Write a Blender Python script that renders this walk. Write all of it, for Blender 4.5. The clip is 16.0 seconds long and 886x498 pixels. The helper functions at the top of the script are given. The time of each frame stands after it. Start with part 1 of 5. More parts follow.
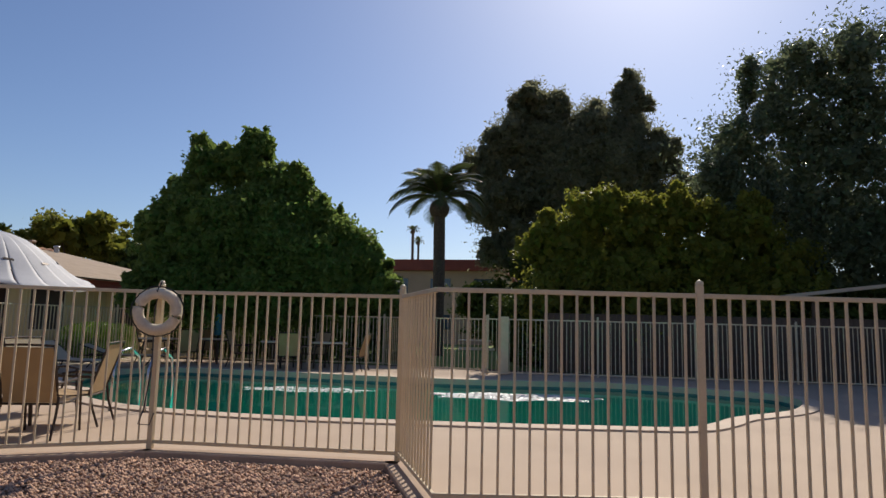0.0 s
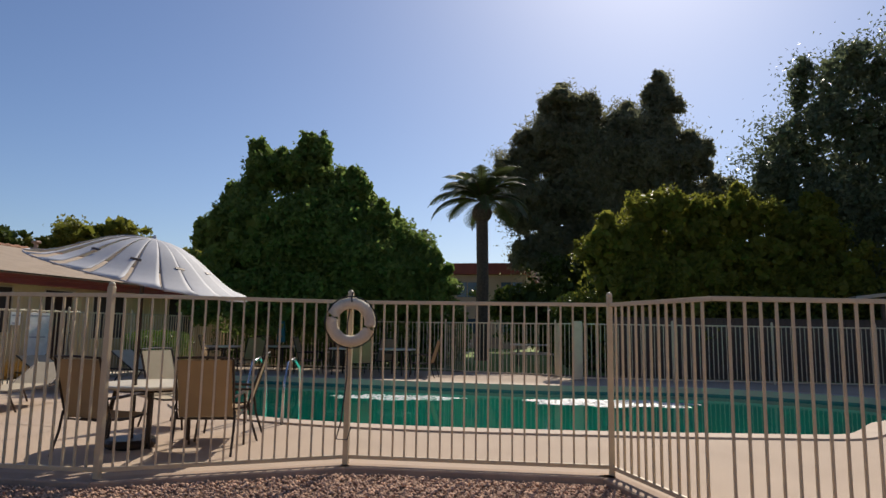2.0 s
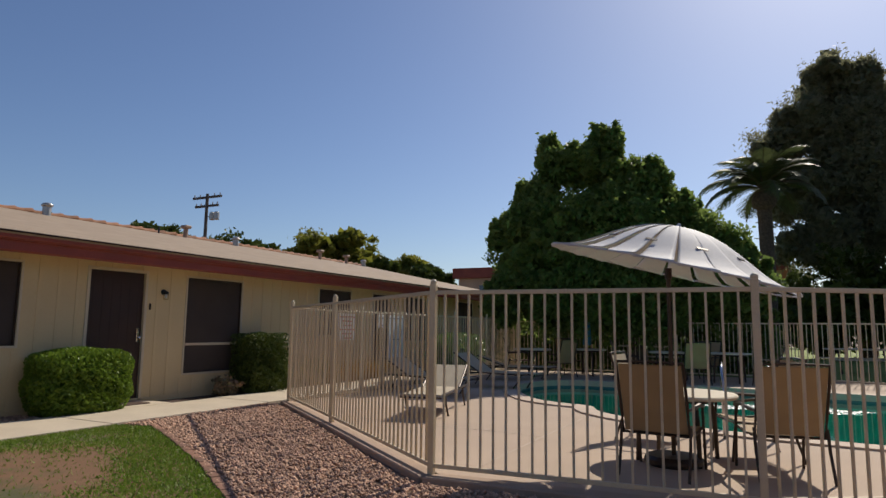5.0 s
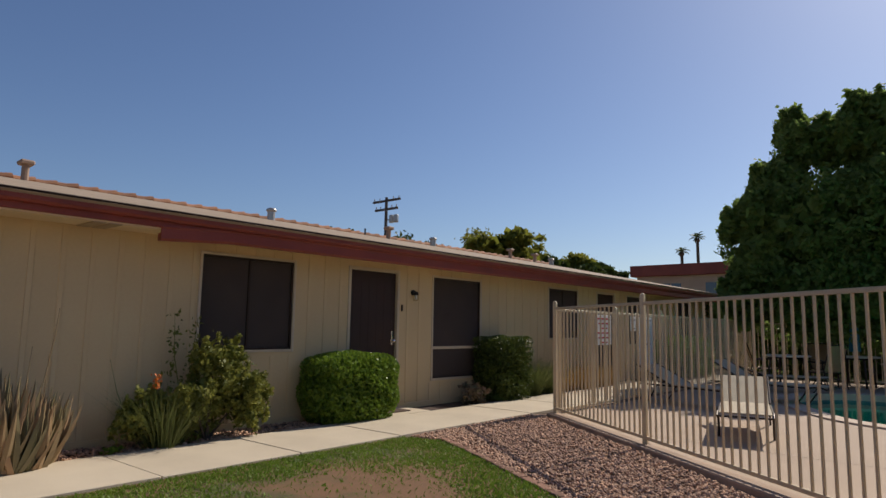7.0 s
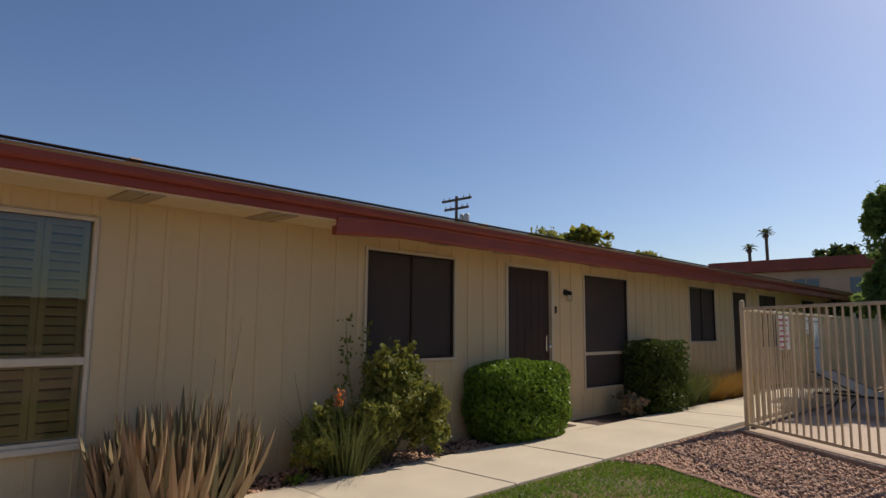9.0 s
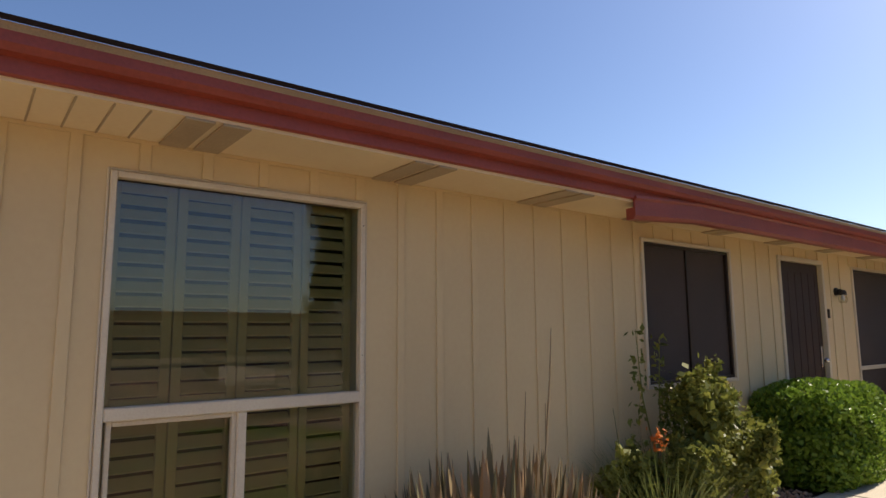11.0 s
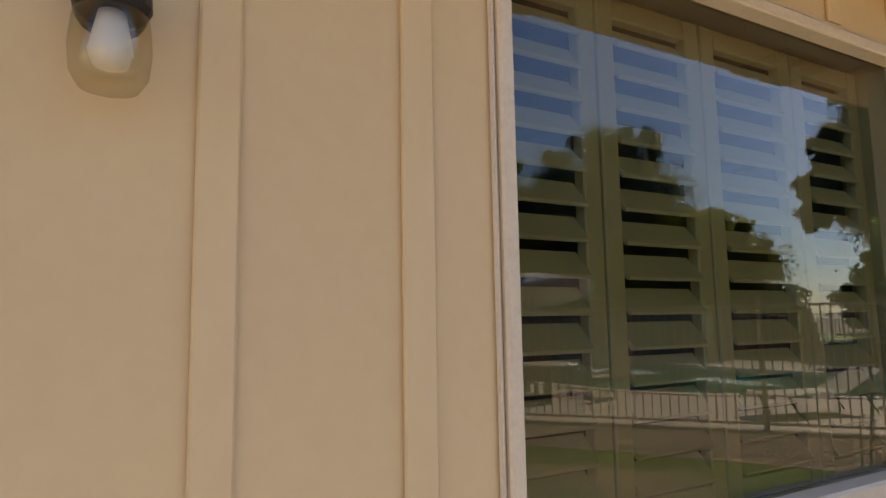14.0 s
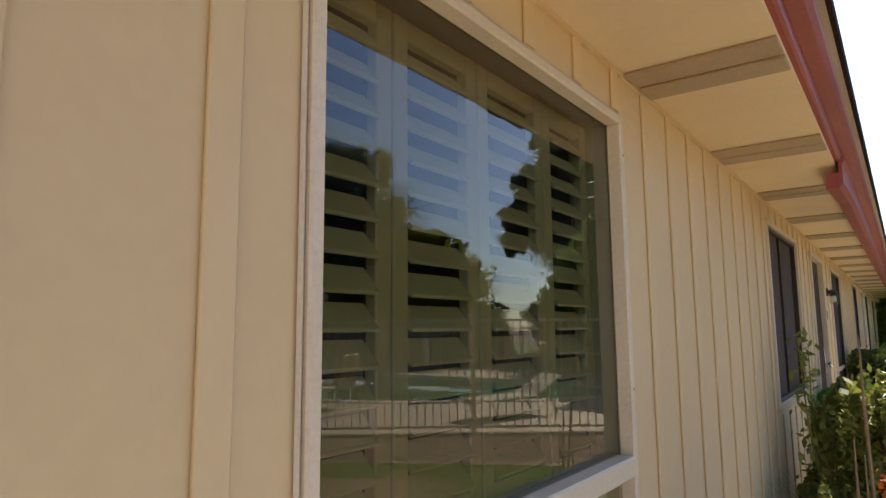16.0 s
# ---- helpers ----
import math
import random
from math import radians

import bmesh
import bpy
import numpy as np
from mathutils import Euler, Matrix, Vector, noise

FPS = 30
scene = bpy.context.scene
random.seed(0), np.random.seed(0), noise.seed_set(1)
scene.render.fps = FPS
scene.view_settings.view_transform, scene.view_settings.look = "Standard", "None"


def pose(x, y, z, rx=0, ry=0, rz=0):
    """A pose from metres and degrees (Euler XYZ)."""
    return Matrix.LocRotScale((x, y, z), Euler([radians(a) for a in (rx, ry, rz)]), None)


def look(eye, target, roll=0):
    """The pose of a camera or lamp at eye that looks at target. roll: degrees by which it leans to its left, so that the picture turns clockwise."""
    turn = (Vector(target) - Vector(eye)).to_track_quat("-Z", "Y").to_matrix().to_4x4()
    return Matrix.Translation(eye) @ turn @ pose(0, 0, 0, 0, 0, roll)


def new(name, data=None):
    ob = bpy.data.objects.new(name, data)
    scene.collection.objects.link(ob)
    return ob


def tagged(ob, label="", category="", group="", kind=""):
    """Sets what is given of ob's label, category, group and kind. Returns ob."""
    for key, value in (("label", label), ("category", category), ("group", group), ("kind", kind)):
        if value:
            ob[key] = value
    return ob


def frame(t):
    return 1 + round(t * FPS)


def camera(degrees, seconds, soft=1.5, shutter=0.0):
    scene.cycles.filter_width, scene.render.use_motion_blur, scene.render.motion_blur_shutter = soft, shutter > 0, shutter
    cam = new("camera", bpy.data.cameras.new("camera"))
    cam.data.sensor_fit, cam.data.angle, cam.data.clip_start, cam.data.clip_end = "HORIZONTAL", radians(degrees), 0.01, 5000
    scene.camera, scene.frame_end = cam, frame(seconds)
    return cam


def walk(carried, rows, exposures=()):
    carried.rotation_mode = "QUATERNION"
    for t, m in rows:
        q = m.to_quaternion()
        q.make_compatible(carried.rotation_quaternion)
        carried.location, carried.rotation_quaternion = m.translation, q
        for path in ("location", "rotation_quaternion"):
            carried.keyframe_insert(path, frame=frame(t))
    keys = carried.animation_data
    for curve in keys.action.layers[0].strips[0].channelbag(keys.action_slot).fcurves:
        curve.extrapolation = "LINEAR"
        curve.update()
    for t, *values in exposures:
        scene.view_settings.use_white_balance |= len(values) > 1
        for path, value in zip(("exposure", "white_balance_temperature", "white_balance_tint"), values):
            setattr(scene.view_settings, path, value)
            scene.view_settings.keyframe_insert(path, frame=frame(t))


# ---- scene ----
cam = camera(70.0, 16.0)
PATH = [
    (0, (-0.431, 0.533, 1.315), (-0.833, 2.479, 1.551), 1.4),
    (0.5, (-0.816, 0.486, 1.318), (-1.238, 2.427, 1.556), 1.3),
    (1, (-1.325, 0.448, 1.341), (-1.739, 2.39, 1.58), 1.1),
    (1.5, (-1.747, 0.381, 1.352), (-2.158, 2.323, 1.593), 1.0),
    (2, (-2.316, 0.329, 1.335), (-2.712, 2.274, 1.581), 0.9),
    (2.5, (-2.891, 0.293, 1.312), (-3.294, 2.237, 1.56), 0.6),
    (3, (-3.513, 0.178, 1.306), (-4.007, 2.101, 1.551), 0.7),
    (3.5, (-4.112, 0.195, 1.314), (-4.785, 2.063, 1.556), 0.8),
    (6, (-7.136, 0.0, 1.239), (-8.219, 1.662, 1.491), 0.8),
    (6.5, (-7.609, 0.042, 1.261), (-8.835, 1.601, 1.511), 0.9),
    (7, (-8.133, 0.019, 1.282), (-9.42, 1.531, 1.524), 0.9),
    (7.5, (-8.581, -0.074, 1.271), (-9.927, 1.385, 1.513), 0.9),
    (8, (-9.03, -0.157, 1.270), (-10.376, 1.302, 1.515), 0.8),
    (8.5, (-9.52, -0.167, 1.292), (-10.871, 1.287, 1.537), 0.6),
    (9, (-9.952, -0.26, 1.298), (-11.342, 1.157, 1.543), 0.5),
    (9.5, (-10.429, -0.325, 1.306), (-11.841, 1.07, 1.549), 0.4),
    (10, (-11.064, -0.418, 1.353), (-12.583, 0.862, 1.586), 0.4),
    (10.2, (-11.263, -0.45, 1.363), (-12.811, 0.792, 1.591), 0.4),
    (12.3, (-13.082, -0.501, 1.361), (-14.687, 0.658, 1.663), -1.4),
    (12.5, (-13.231, -0.502, 1.362), (-14.847, 0.639, 1.66), -1.7),
    (13, (-13.603, -0.524, 1.403), (-15.245, 0.582, 1.681), -1.2),
    (13.5, (-13.95, -0.526, 1.411), (-15.631, 0.525, 1.675), -0.9),
    (14, (-14.229, -0.546, 1.413), (-15.956, 0.435, 1.646), -1.0),
    (14.5, (-14.401, -0.602, 1.413), (-16.113, 0.41, 1.63), -0.5),
    (15, (-14.422, -0.62, 1.415), (-15.846, 0.765, 1.64), 1.0),
    (15.5, (-14.422, -0.608, 1.43), (-15.635, 0.966, 1.655), 0.1),
    (16, (-14.326, -0.607, 1.424), (-15.491, 0.999, 1.68), -0.5),
]
walk(cam, [(t, look(eye, target, roll)) for t, eye, target, roll in PATH],
     [(0, 0.05, 6750, 10), (6, -0.1, 6750, 10), (9.5, 0.08, 6850, 11), (10.2, 0.3, 6900, 11), (12.3, 1.16, 6850, 8), (13.5, 1.46, 6850, 6), (14.5, 1.3, 6850, 13), (16, 1.4, 6700, 7)])

# ---- world and light ----
SUN_YAW, SUN_ELEV = -8.5, 40.5        # degrees; yaw 0 is +y, positive towards -x
world = bpy.data.worlds.new("sky")
scene.world = world
world.use_nodes = True
wn = world.node_tree.nodes
sky = wn.new("ShaderNodeTexSky")
sky.sky_type = 'NISHITA'
sky.sun_disc = False
sky.sun_elevation = radians(SUN_ELEV)
sky.sun_rotation = radians(-SUN_YAW)
sky.altitude, sky.air_density, sky.dust_density, sky.ozone_density = 350, 1.0, 1.0, 5.0
wn["Background"].inputs["Strength"].default_value = 0.098
rich = wn.new("ShaderNodeHueSaturation")
rich.inputs["Saturation"].default_value = 1.04
rich.inputs["Hue"].default_value = 0.506
world.node_tree.links.new(sky.outputs[0], rich.inputs["Color"])
world.node_tree.links.new(rich.outputs[0], wn["Background"].inputs["Color"])
sun = new("sun", bpy.data.lights.new("sun", 'SUN'))
sun.data.energy, sun.data.angle, sun.data.color = 4.6, radians(0.55), (1.0, 0.93, 0.82)
_sd = Vector((-math.sin(radians(SUN_YAW)) * math.cos(radians(SUN_ELEV)), math.cos(radians(SUN_YAW)) * math.cos(radians(SUN_ELEV)), math.sin(radians(SUN_ELEV))))
sun.matrix_world = look((0, 0, 30), Vector((0, 0, 30)) - _sd)

# ---- materials ----
def nodes_of(name):
    m = bpy.data.materials.new(name)
    m.use_nodes = True
    nt = m.node_tree
    return m, nt, nt.nodes["Principled BSDF"], nt.nodes["Material Output"]


def mat(name, col, rough=0.6, col2=None, scale=6.0, bump=0.0, bscale=60.0, metal=0.0, spec=0.5, vary=0.0, island=False, stain=0.0, grain=0.18):
    """Two-scale procedural surface: a blend of two colours, a fine grain, a bump, and per-object or per-island variation."""
    m, nt, b, out = nodes_of(name)
    N, L = nt.nodes, nt.links
    tc = N.new("ShaderNodeTexCoord")
    n1 = N.new("ShaderNodeTexNoise"); n1.inputs["Scale"].default_value = scale; n1.inputs["Detail"].default_value = 5
    L.new(tc.outputs["Object"], n1.inputs["Vector"])
    n2 = N.new("ShaderNodeTexNoise"); n2.inputs["Scale"].default_value = bscale; n2.inputs["Detail"].default_value = 4
    L.new(tc.outputs["Object"], n2.inputs["Vector"])
    r = N.new("ShaderNodeValToRGB")
    r.color_ramp.elements[0].position, r.color_ramp.elements[1].position = 0.32, 0.68
    c2 = col2 or tuple(c * 0.8 for c in col)
    r.color_ramp.elements[0].color, r.color_ramp.elements[1].color = (*col, 1), (*c2, 1)
    L.new(n1.outputs["Fac"], r.inputs["Fac"])
    cur = r.outputs["Color"]
    g = N.new("ShaderNodeMixRGB"); g.blend_type = 'OVERLAY'; g.inputs["Fac"].default_value = grain + stain
    L.new(cur, g.inputs["Color1"]); L.new(n2.outputs["Fac"], g.inputs["Color2"])
    cur = g.outputs["Color"]
    if vary:
        if island:
            src = N.new("ShaderNodeNewGeometry").outputs["Random Per Island"]
        else:
            src = N.new("ShaderNodeObjectInfo").outputs["Random"]
        mr = N.new("ShaderNodeMapRange"); mr.inputs["To Min"].default_value = 1 - vary; mr.inputs["To Max"].default_value = 1 + vary
        L.new(src, mr.inputs["Value"])
        hs = N.new("ShaderNodeHueSaturation")
        L.new(mr.outputs[0], hs.inputs["Value"]); L.new(cur, hs.inputs["Color"])
        cur = hs.outputs["Color"]
    L.new(cur, b.inputs["Base Color"])
    b.inputs["Roughness"].default_value = rough
    b.inputs["Metallic"].default_value = metal
    b.inputs["Specular IOR Level"].default_value = spec
    if bump:
        bp = N.new("ShaderNodeBump"); bp.inputs["Strength"].default_value = bump; bp.inputs["Distance"].default_value = 0.01
        L.new(n2.outputs["Fac"], bp.inputs["Height"]); L.new(bp.outputs[0], b.inputs["Normal"])
    return m


def leaf_mat(name, col, col2, trans=0.3, rough=0.5):
    """Leaves: colour varies leaf by leaf and in large patches, some light passes through."""
    m, nt, b, out = nodes_of(name)
    N, L = nt.nodes, nt.links
    geo = N.new("ShaderNodeNewGeometry")
    mix = N.new("ShaderNodeMixRGB"); mix.inputs["Color1"].default_value = (*col, 1); mix.inputs["Color2"].default_value = (*col2, 1)
    tc = N.new("ShaderNodeTexCoord"); n1 = N.new("ShaderNodeTexNoise"); n1.inputs["Scale"].default_value = 0.8
    L.new(tc.outputs["Object"], n1.inputs["Vector"])
    ad = N.new("ShaderNodeMath"); ad.operation = 'MULTIPLY_ADD'; ad.inputs[1].default_value = 0.7
    L.new(geo.outputs["Random Per Island"], ad.inputs[0])
    ml = N.new("ShaderNodeMath"); ml.operation = 'MULTIPLY'; ml.inputs[1].default_value = 0.5
    L.new(n1.outputs["Fac"], ml.inputs[0]); L.new(ml.outputs[0], ad.inputs[2])
    L.new(ad.outputs[0], mix.inputs["Fac"])
    L.new(mix.outputs[0], b.inputs["Base Color"])
    b.inputs["Roughness"].default_value = rough
    b.inputs["Specular IOR Level"].default_value = 0.22
    tr = N.new("ShaderNodeBsdfTranslucent"); L.new(mix.outputs[0], tr.inputs["Color"])
    ms = N.new("ShaderNodeMixShader"); ms.inputs["Fac"].default_value = trans
    L.new(b.outputs[0], ms.inputs[1]); L.new(tr.outputs[0], ms.inputs[2])
    L.new(ms.outputs[0], out.inputs["Surface"])
    return m


def glass_mat(name, tint=(0.9, 0.95, 0.92), ior=1.5, rough=0.0, bump=0.0, bscale=3.0, thin=False):
    """Thin glass or a water surface: clear, with a mirror part that grows at grazing angles."""
    m, nt, b, out = nodes_of(name)
    N, L = nt.nodes, nt.links
    N.remove(b)
    t = N.new("ShaderNodeBsdfTransparent"); t.inputs["Color"].default_value = (*tint, 1)
    g = N.new("ShaderNodeBsdfGlossy"); g.inputs["Roughness"].default_value = rough
    f = N.new("ShaderNodeFresnel"); f.inputs["IOR"].default_value = ior
    ms = N.new("ShaderNodeMixShader")
    if thin:
        lw = N.new("ShaderNodeLayerWeight"); pw = N.new("ShaderNodeMath"); pw.operation = 'POWER'; pw.inputs[1].default_value = 3.0
        sc = N.new("ShaderNodeMath"); sc.operation = 'MULTIPLY_ADD'; sc.inputs[1].default_value = 0.55; sc.inputs[2].default_value = 0.05
        L.new(lw.outputs["Facing"], pw.inputs[0]); L.new(pw.outputs[0], sc.inputs[0]); L.new(sc.outputs[0], ms.inputs[0])
    else:
        L.new(f.outputs[0], ms.inputs[0])
    L.new(t.outputs[0], ms.inputs[1]); L.new(g.outputs[0], ms.inputs[2])
    L.new(ms.outputs[0], out.inputs["Surface"])
    if bump:
        tc = N.new("ShaderNodeTexCoord"); n = N.new("ShaderNodeTexNoise"); n.inputs["Scale"].default_value = bscale; n.inputs["Detail"].default_value = 3
        L.new(tc.outputs["Object"], n.inputs["Vector"])
        bp = N.new("ShaderNodeBump"); bp.inputs["Strength"].default_value = bump; bp.inputs["Distance"].default_value = 0.02
        L.new(n.outputs["Fac"], bp.inputs["Height"]); L.new(bp.outputs[0], g.inputs["Normal"]); L.new(bp.outputs[0], f.inputs["Normal"])
    return m


M_siding = mat("cream painted siding", (0.665, 0.515, 0.29), 0.65, (0.62, 0.472, 0.262), 1.1, 0.03, 30, grain=0.06)
M_soffit = mat("cream soffit paint", (0.76, 0.61, 0.38), 0.7, (0.70, 0.55, 0.34), 1.5, 0.04, 40, grain=0.08)
M_beam = mat("tan beam paint", (0.42, 0.32, 0.20), 0.7, (0.36, 0.27, 0.17), 3, 0.1, 90)
M_red = mat("red brown fascia paint", (0.30, 0.055, 0.033), 0.5, (0.24, 0.042, 0.027), 2.5, 0.08, 60, stain=0.06)
M_roof = mat("beige roof sheet", (0.36, 0.27, 0.19), 0.85, (0.29, 0.215, 0.15), 2.2, 0.3, 150, stain=0.1)
M_tile = mat("clay ridge tile", (0.42, 0.19, 0.09), 0.75, (0.33, 0.15, 0.08), 5, 0.2, 80, vary=0.25)
M_drip = mat("dark roof edge", (0.03, 0.02, 0.017), 0.95, spec=0.1)
M_white = mat("white painted frame", (0.68, 0.585, 0.43), 0.45, (0.61, 0.52, 0.38), 4, 0.05, 100)
M_tan_trim = mat("cream window trim", (0.62, 0.52, 0.37), 0.5, (0.55, 0.46, 0.33), 4, 0.05, 100)
M_screen = mat("dark sun screen", (0.06, 0.043, 0.034), 0.8, (0.05, 0.036, 0.029), 2, 0.25, 500)
M_door = mat("dark brown door", (0.04, 0.018, 0.012), 0.5, (0.032, 0.014, 0.01), 3, 0.1, 80)
M_shutter = mat("cream plantation shutter", (0.76, 0.69, 0.50), 0.5, (0.70, 0.63, 0.45), 3, 0.03, 90)
M_room = mat("dim room paint", (0.25, 0.22, 0.18), 0.8)
M_glass = glass_mat("window glass", (0.72, 0.69, 0.48), 1.85)
M_lampglass = glass_mat("lamp glass", (0.90, 0.88, 0.80), 1.5, 0.06, thin=True)
M_black = mat("black metal", (0.02, 0.018, 0.018), 0.45, metal=0.3)
M_bulb = mat("frosted bulb", (0.8, 0.78, 0.74), 0.4)
M_fence = mat("cream fence paint", (0.60, 0.485, 0.32), 0.45, (0.53, 0.425, 0.28), 5, 0.08, 90, vary=0.06)
M_deck = mat("cool deck concrete", (0.46, 0.345, 0.255), 0.85, (0.405, 0.30, 0.22), 0.9, 0.35, 160, stain=0.12)
M_coping = mat("coping concrete", (0.52, 0.405, 0.31), 0.8, (0.45, 0.35, 0.27), 2, 0.2, 110)
M_walk = mat("walkway concrete", (0.58, 0.49, 0.37), 0.85, (0.50, 0.42, 0.315), 1.4, 0.25, 150, vary=0.06, stain=0.1)
M_curb = mat("curb concrete", (0.42, 0.30, 0.22), 0.9, (0.33, 0.235, 0.17), 3, 0.3, 90, stain=0.1)
M_ground = mat("dry desert soil", (0.24, 0.165, 0.11), 0.95, (0.18, 0.12, 0.08), 0.5, 0.5, 70)
M_gravelbed = mat("gravel bed", (0.30, 0.19, 0.125), 0.95, (0.16, 0.095, 0.065), 30, 0.9, 70)
M_pebble = mat("brown pebbles", (0.54, 0.335, 0.225), 0.85, (0.38, 0.225, 0.15), 7, 0.2, 120, vary=0.42, island=True)
M_mulch = mat("dark mulch", (0.05, 0.032, 0.024), 0.95, (0.09, 0.05, 0.035), 18, 0.9, 60)
M_brick = mat("brown red edging brick", (0.25, 0.125, 0.08), 0.9, (0.18, 0.09, 0.06), 9, 0.5, 90, vary=0.25)
M_basin = mat("teal pool plaster", (0.05, 0.62, 0.50), 0.7, (0.04, 0.54, 0.44), 0.7, 0.1, 40)
M_pooltile = mat("dark waterline tile", (0.03, 0.10, 0.12), 0.3, (0.05, 0.14, 0.15), 8)
M_water = glass_mat("pool water", (0.62, 0.95, 0.90), 1.33, 0.015, 0.09, 4.5)
M_sling = mat("tan sling fabric", (0.36, 0.235, 0.115), 0.75, (0.31, 0.20, 0.095), 4, 0.2, 400)
M_sling_pale = mat("pale cream sling fabric", (0.44, 0.36, 0.25), 0.75, (0.38, 0.31, 0.21), 4, 0.2, 400)
M_bronze = mat("dark bronze frame", (0.05, 0.033, 0.024), 0.4, metal=0.5)
M_table = mat("pale table top", (0.66, 0.58, 0.44), 0.35, (0.60, 0.52, 0.39), 3, 0.05, 60)
M_canopy = mat("grey white canopy", (0.47, 0.47, 0.49), 0.7, (0.38, 0.38, 0.41), 3, 0.08, 90, vary=0.06)
M_ring = mat("weathered white foam ring", (0.66, 0.58, 0.45), 0.7, (0.55, 0.46, 0.34), 9, 0.25, 60)
M_rope = mat("dark rope", (0.05, 0.045, 0.045), 0.8)
M_sign = mat("white sign panel", (0.72, 0.70, 0.66), 0.4)
M_signred = mat("red lettering", (0.45, 0.05, 0.05), 0.5)
M_signgrey = mat("grey lettering", (0.3, 0.3, 0.32), 0.5)
M_steel = mat("stainless rail", (0.6, 0.6, 0.62), 0.2, metal=1.0)
M_bark = mat("grey brown bark", (0.11, 0.08, 0.055), 0.95, (0.06, 0.042, 0.03), 8, 0.9, 40)
M_palmbark = mat("palm trunk bark", (0.13, 0.095, 0.065), 0.95, (0.07, 0.05, 0.035), 12, 0.9, 30)
M_far_wall = mat("far stucco", (0.46, 0.34, 0.24), 0.9, (0.40, 0.29, 0.21), 1.0, 0.1, 40)
M_far_red = mat("far red parapet", (0.24, 0.055, 0.035), 0.7, (0.19, 0.04, 0.028), 1.5)
M_far_glass = mat("far window glass", (0.06, 0.09, 0.14), 0.1)
M_woodpole = mat("grey utility pole wood", (0.10, 0.085, 0.075), 0.9)
M_galv = mat("galvanised vent", (0.45, 0.43, 0.41), 0.4, metal=0.7)
M_terra = mat("rusty vent", (0.36, 0.24, 0.17), 0.7)
M_teal = mat("blue green plastic", (0.02, 0.16, 0.2), 0.5)
M_darkboard = mat("dark brown boards", (0.12, 0.08, 0.058), 0.9, (0.085, 0.056, 0.04), 5, 0.3, 40)
M_foam = mat("white froth", (0.8, 0.82, 0.82), 0.5)
L_green = leaf_mat("broad green leaves", (0.08, 0.135, 0.035), (0.22, 0.29, 0.075), 0.6)
L_pine = leaf_mat("pine needles", (0.15, 0.16, 0.09), (0.27, 0.265, 0.16), 0.6)
L_yellow = leaf_mat("yellow green leaves", (0.12, 0.14, 0.024), (0.25, 0.245, 0.042), 0.55)
L_olive = leaf_mat("silvery leaves", (0.065, 0.09, 0.045), (0.19, 0.22, 0.125), 0.45, 0.35)
L_hedge = leaf_mat("bright hedge leaves", (0.09, 0.155, 0.02), (0.21, 0.31, 0.04), 0.32, 0.35)
L_hedge_dark = leaf_mat("dark hedge leaves", (0.04, 0.065, 0.015), (0.10, 0.13, 0.025), 0.25)
L_shrub = leaf_mat("shrub leaves", (0.075, 0.105, 0.025), (0.30, 0.29, 0.06), 0.35)
L_aloe = leaf_mat("dry aloe leaves", (0.065, 0.105, 0.05), (0.42, 0.26, 0.15), 0.05)
L_blade = leaf_mat("grass blades", (0.075, 0.115, 0.03), (0.17, 0.18, 0.06), 0.25)
L_orange = leaf_mat("golden grass", (0.26, 0.14, 0.03), (0.40, 0.24, 0.06), 0.3)
L_lawn = leaf_mat("lawn blades", (0.09, 0.17, 0.018), (0.20, 0.29, 0.04), 0.4)
L_palm = leaf_mat("palm fronds", (0.045, 0.06, 0.022), (0.085, 0.105, 0.04), 0.35)
L_flower = leaf_mat("orange blossoms", (0.55, 0.13, 0.03), (0.7, 0.22, 0.05), 0.3)


def lawn_material():
    m, nt, b, out = nodes_of("worn lawn")
    N, L = nt.nodes, nt.links
    tc = N.new("ShaderNodeTexCoord")
    n1 = N.new("ShaderNodeTexNoise"); n1.inputs["Scale"].default_value = 0.9; n1.inputs["Detail"].default_value = 6; n1.inputs["Roughness"].default_value = 0.65
    n2 = N.new("ShaderNodeTexNoise"); n2.inputs["Scale"].default_value = 90
    L.new(tc.outputs["Object"], n1.inputs["Vector"]); L.new(tc.outputs["Object"], n2.inputs["Vector"])
    r = N.new("ShaderNodeValToRGB")
    r.color_ramp.elements[0].position, r.color_ramp.elements[1].position = 0.36, 0.52
    r.color_ramp.elements[0].color, r.color_ramp.elements[1].color = (0.075, 0.075, 0.026, 1), (0.17, 0.088, 0.042, 1)
    L.new(n1.outputs["Fac"], r.inputs["Fac"])
    g = N.new("ShaderNodeMixRGB"); g.blend_type = 'OVERLAY'; g.inputs["Fac"].default_value = 0.5
    L.new(r.outputs[0], g.inputs["Color1"]); L.new(n2.outputs["Fac"], g.inputs["Color2"])
    L.new(g.outputs[0], b.inputs["Base Color"]); b.inputs["Roughness"].default_value = 0.95
    bp = N.new("ShaderNodeBump"); bp.inputs["Strength"].default_value = 0.9; L.new(n2.outputs["Fac"], bp.inputs["Height"]); L.new(bp.outputs[0], b.inputs["Normal"])
    return m


M_lawn = lawn_material()
# far lawn green, raised so that its colour carries the sunlight
M_sunlit_lawn = mat("sunlit green lawn", (0.20, 0.25, 0.04), 0.9, (0.14, 0.19, 0.03), 1.2, 0.6, 80)

# ---- mesh helpers ----
RNG = np.random.default_rng(7)


def mesh_of(bm, material):
    me = bpy.data.meshes.new("mesh")
    bm.to_mesh(me)
    bm.free()
    me.materials.append(material)
    return me


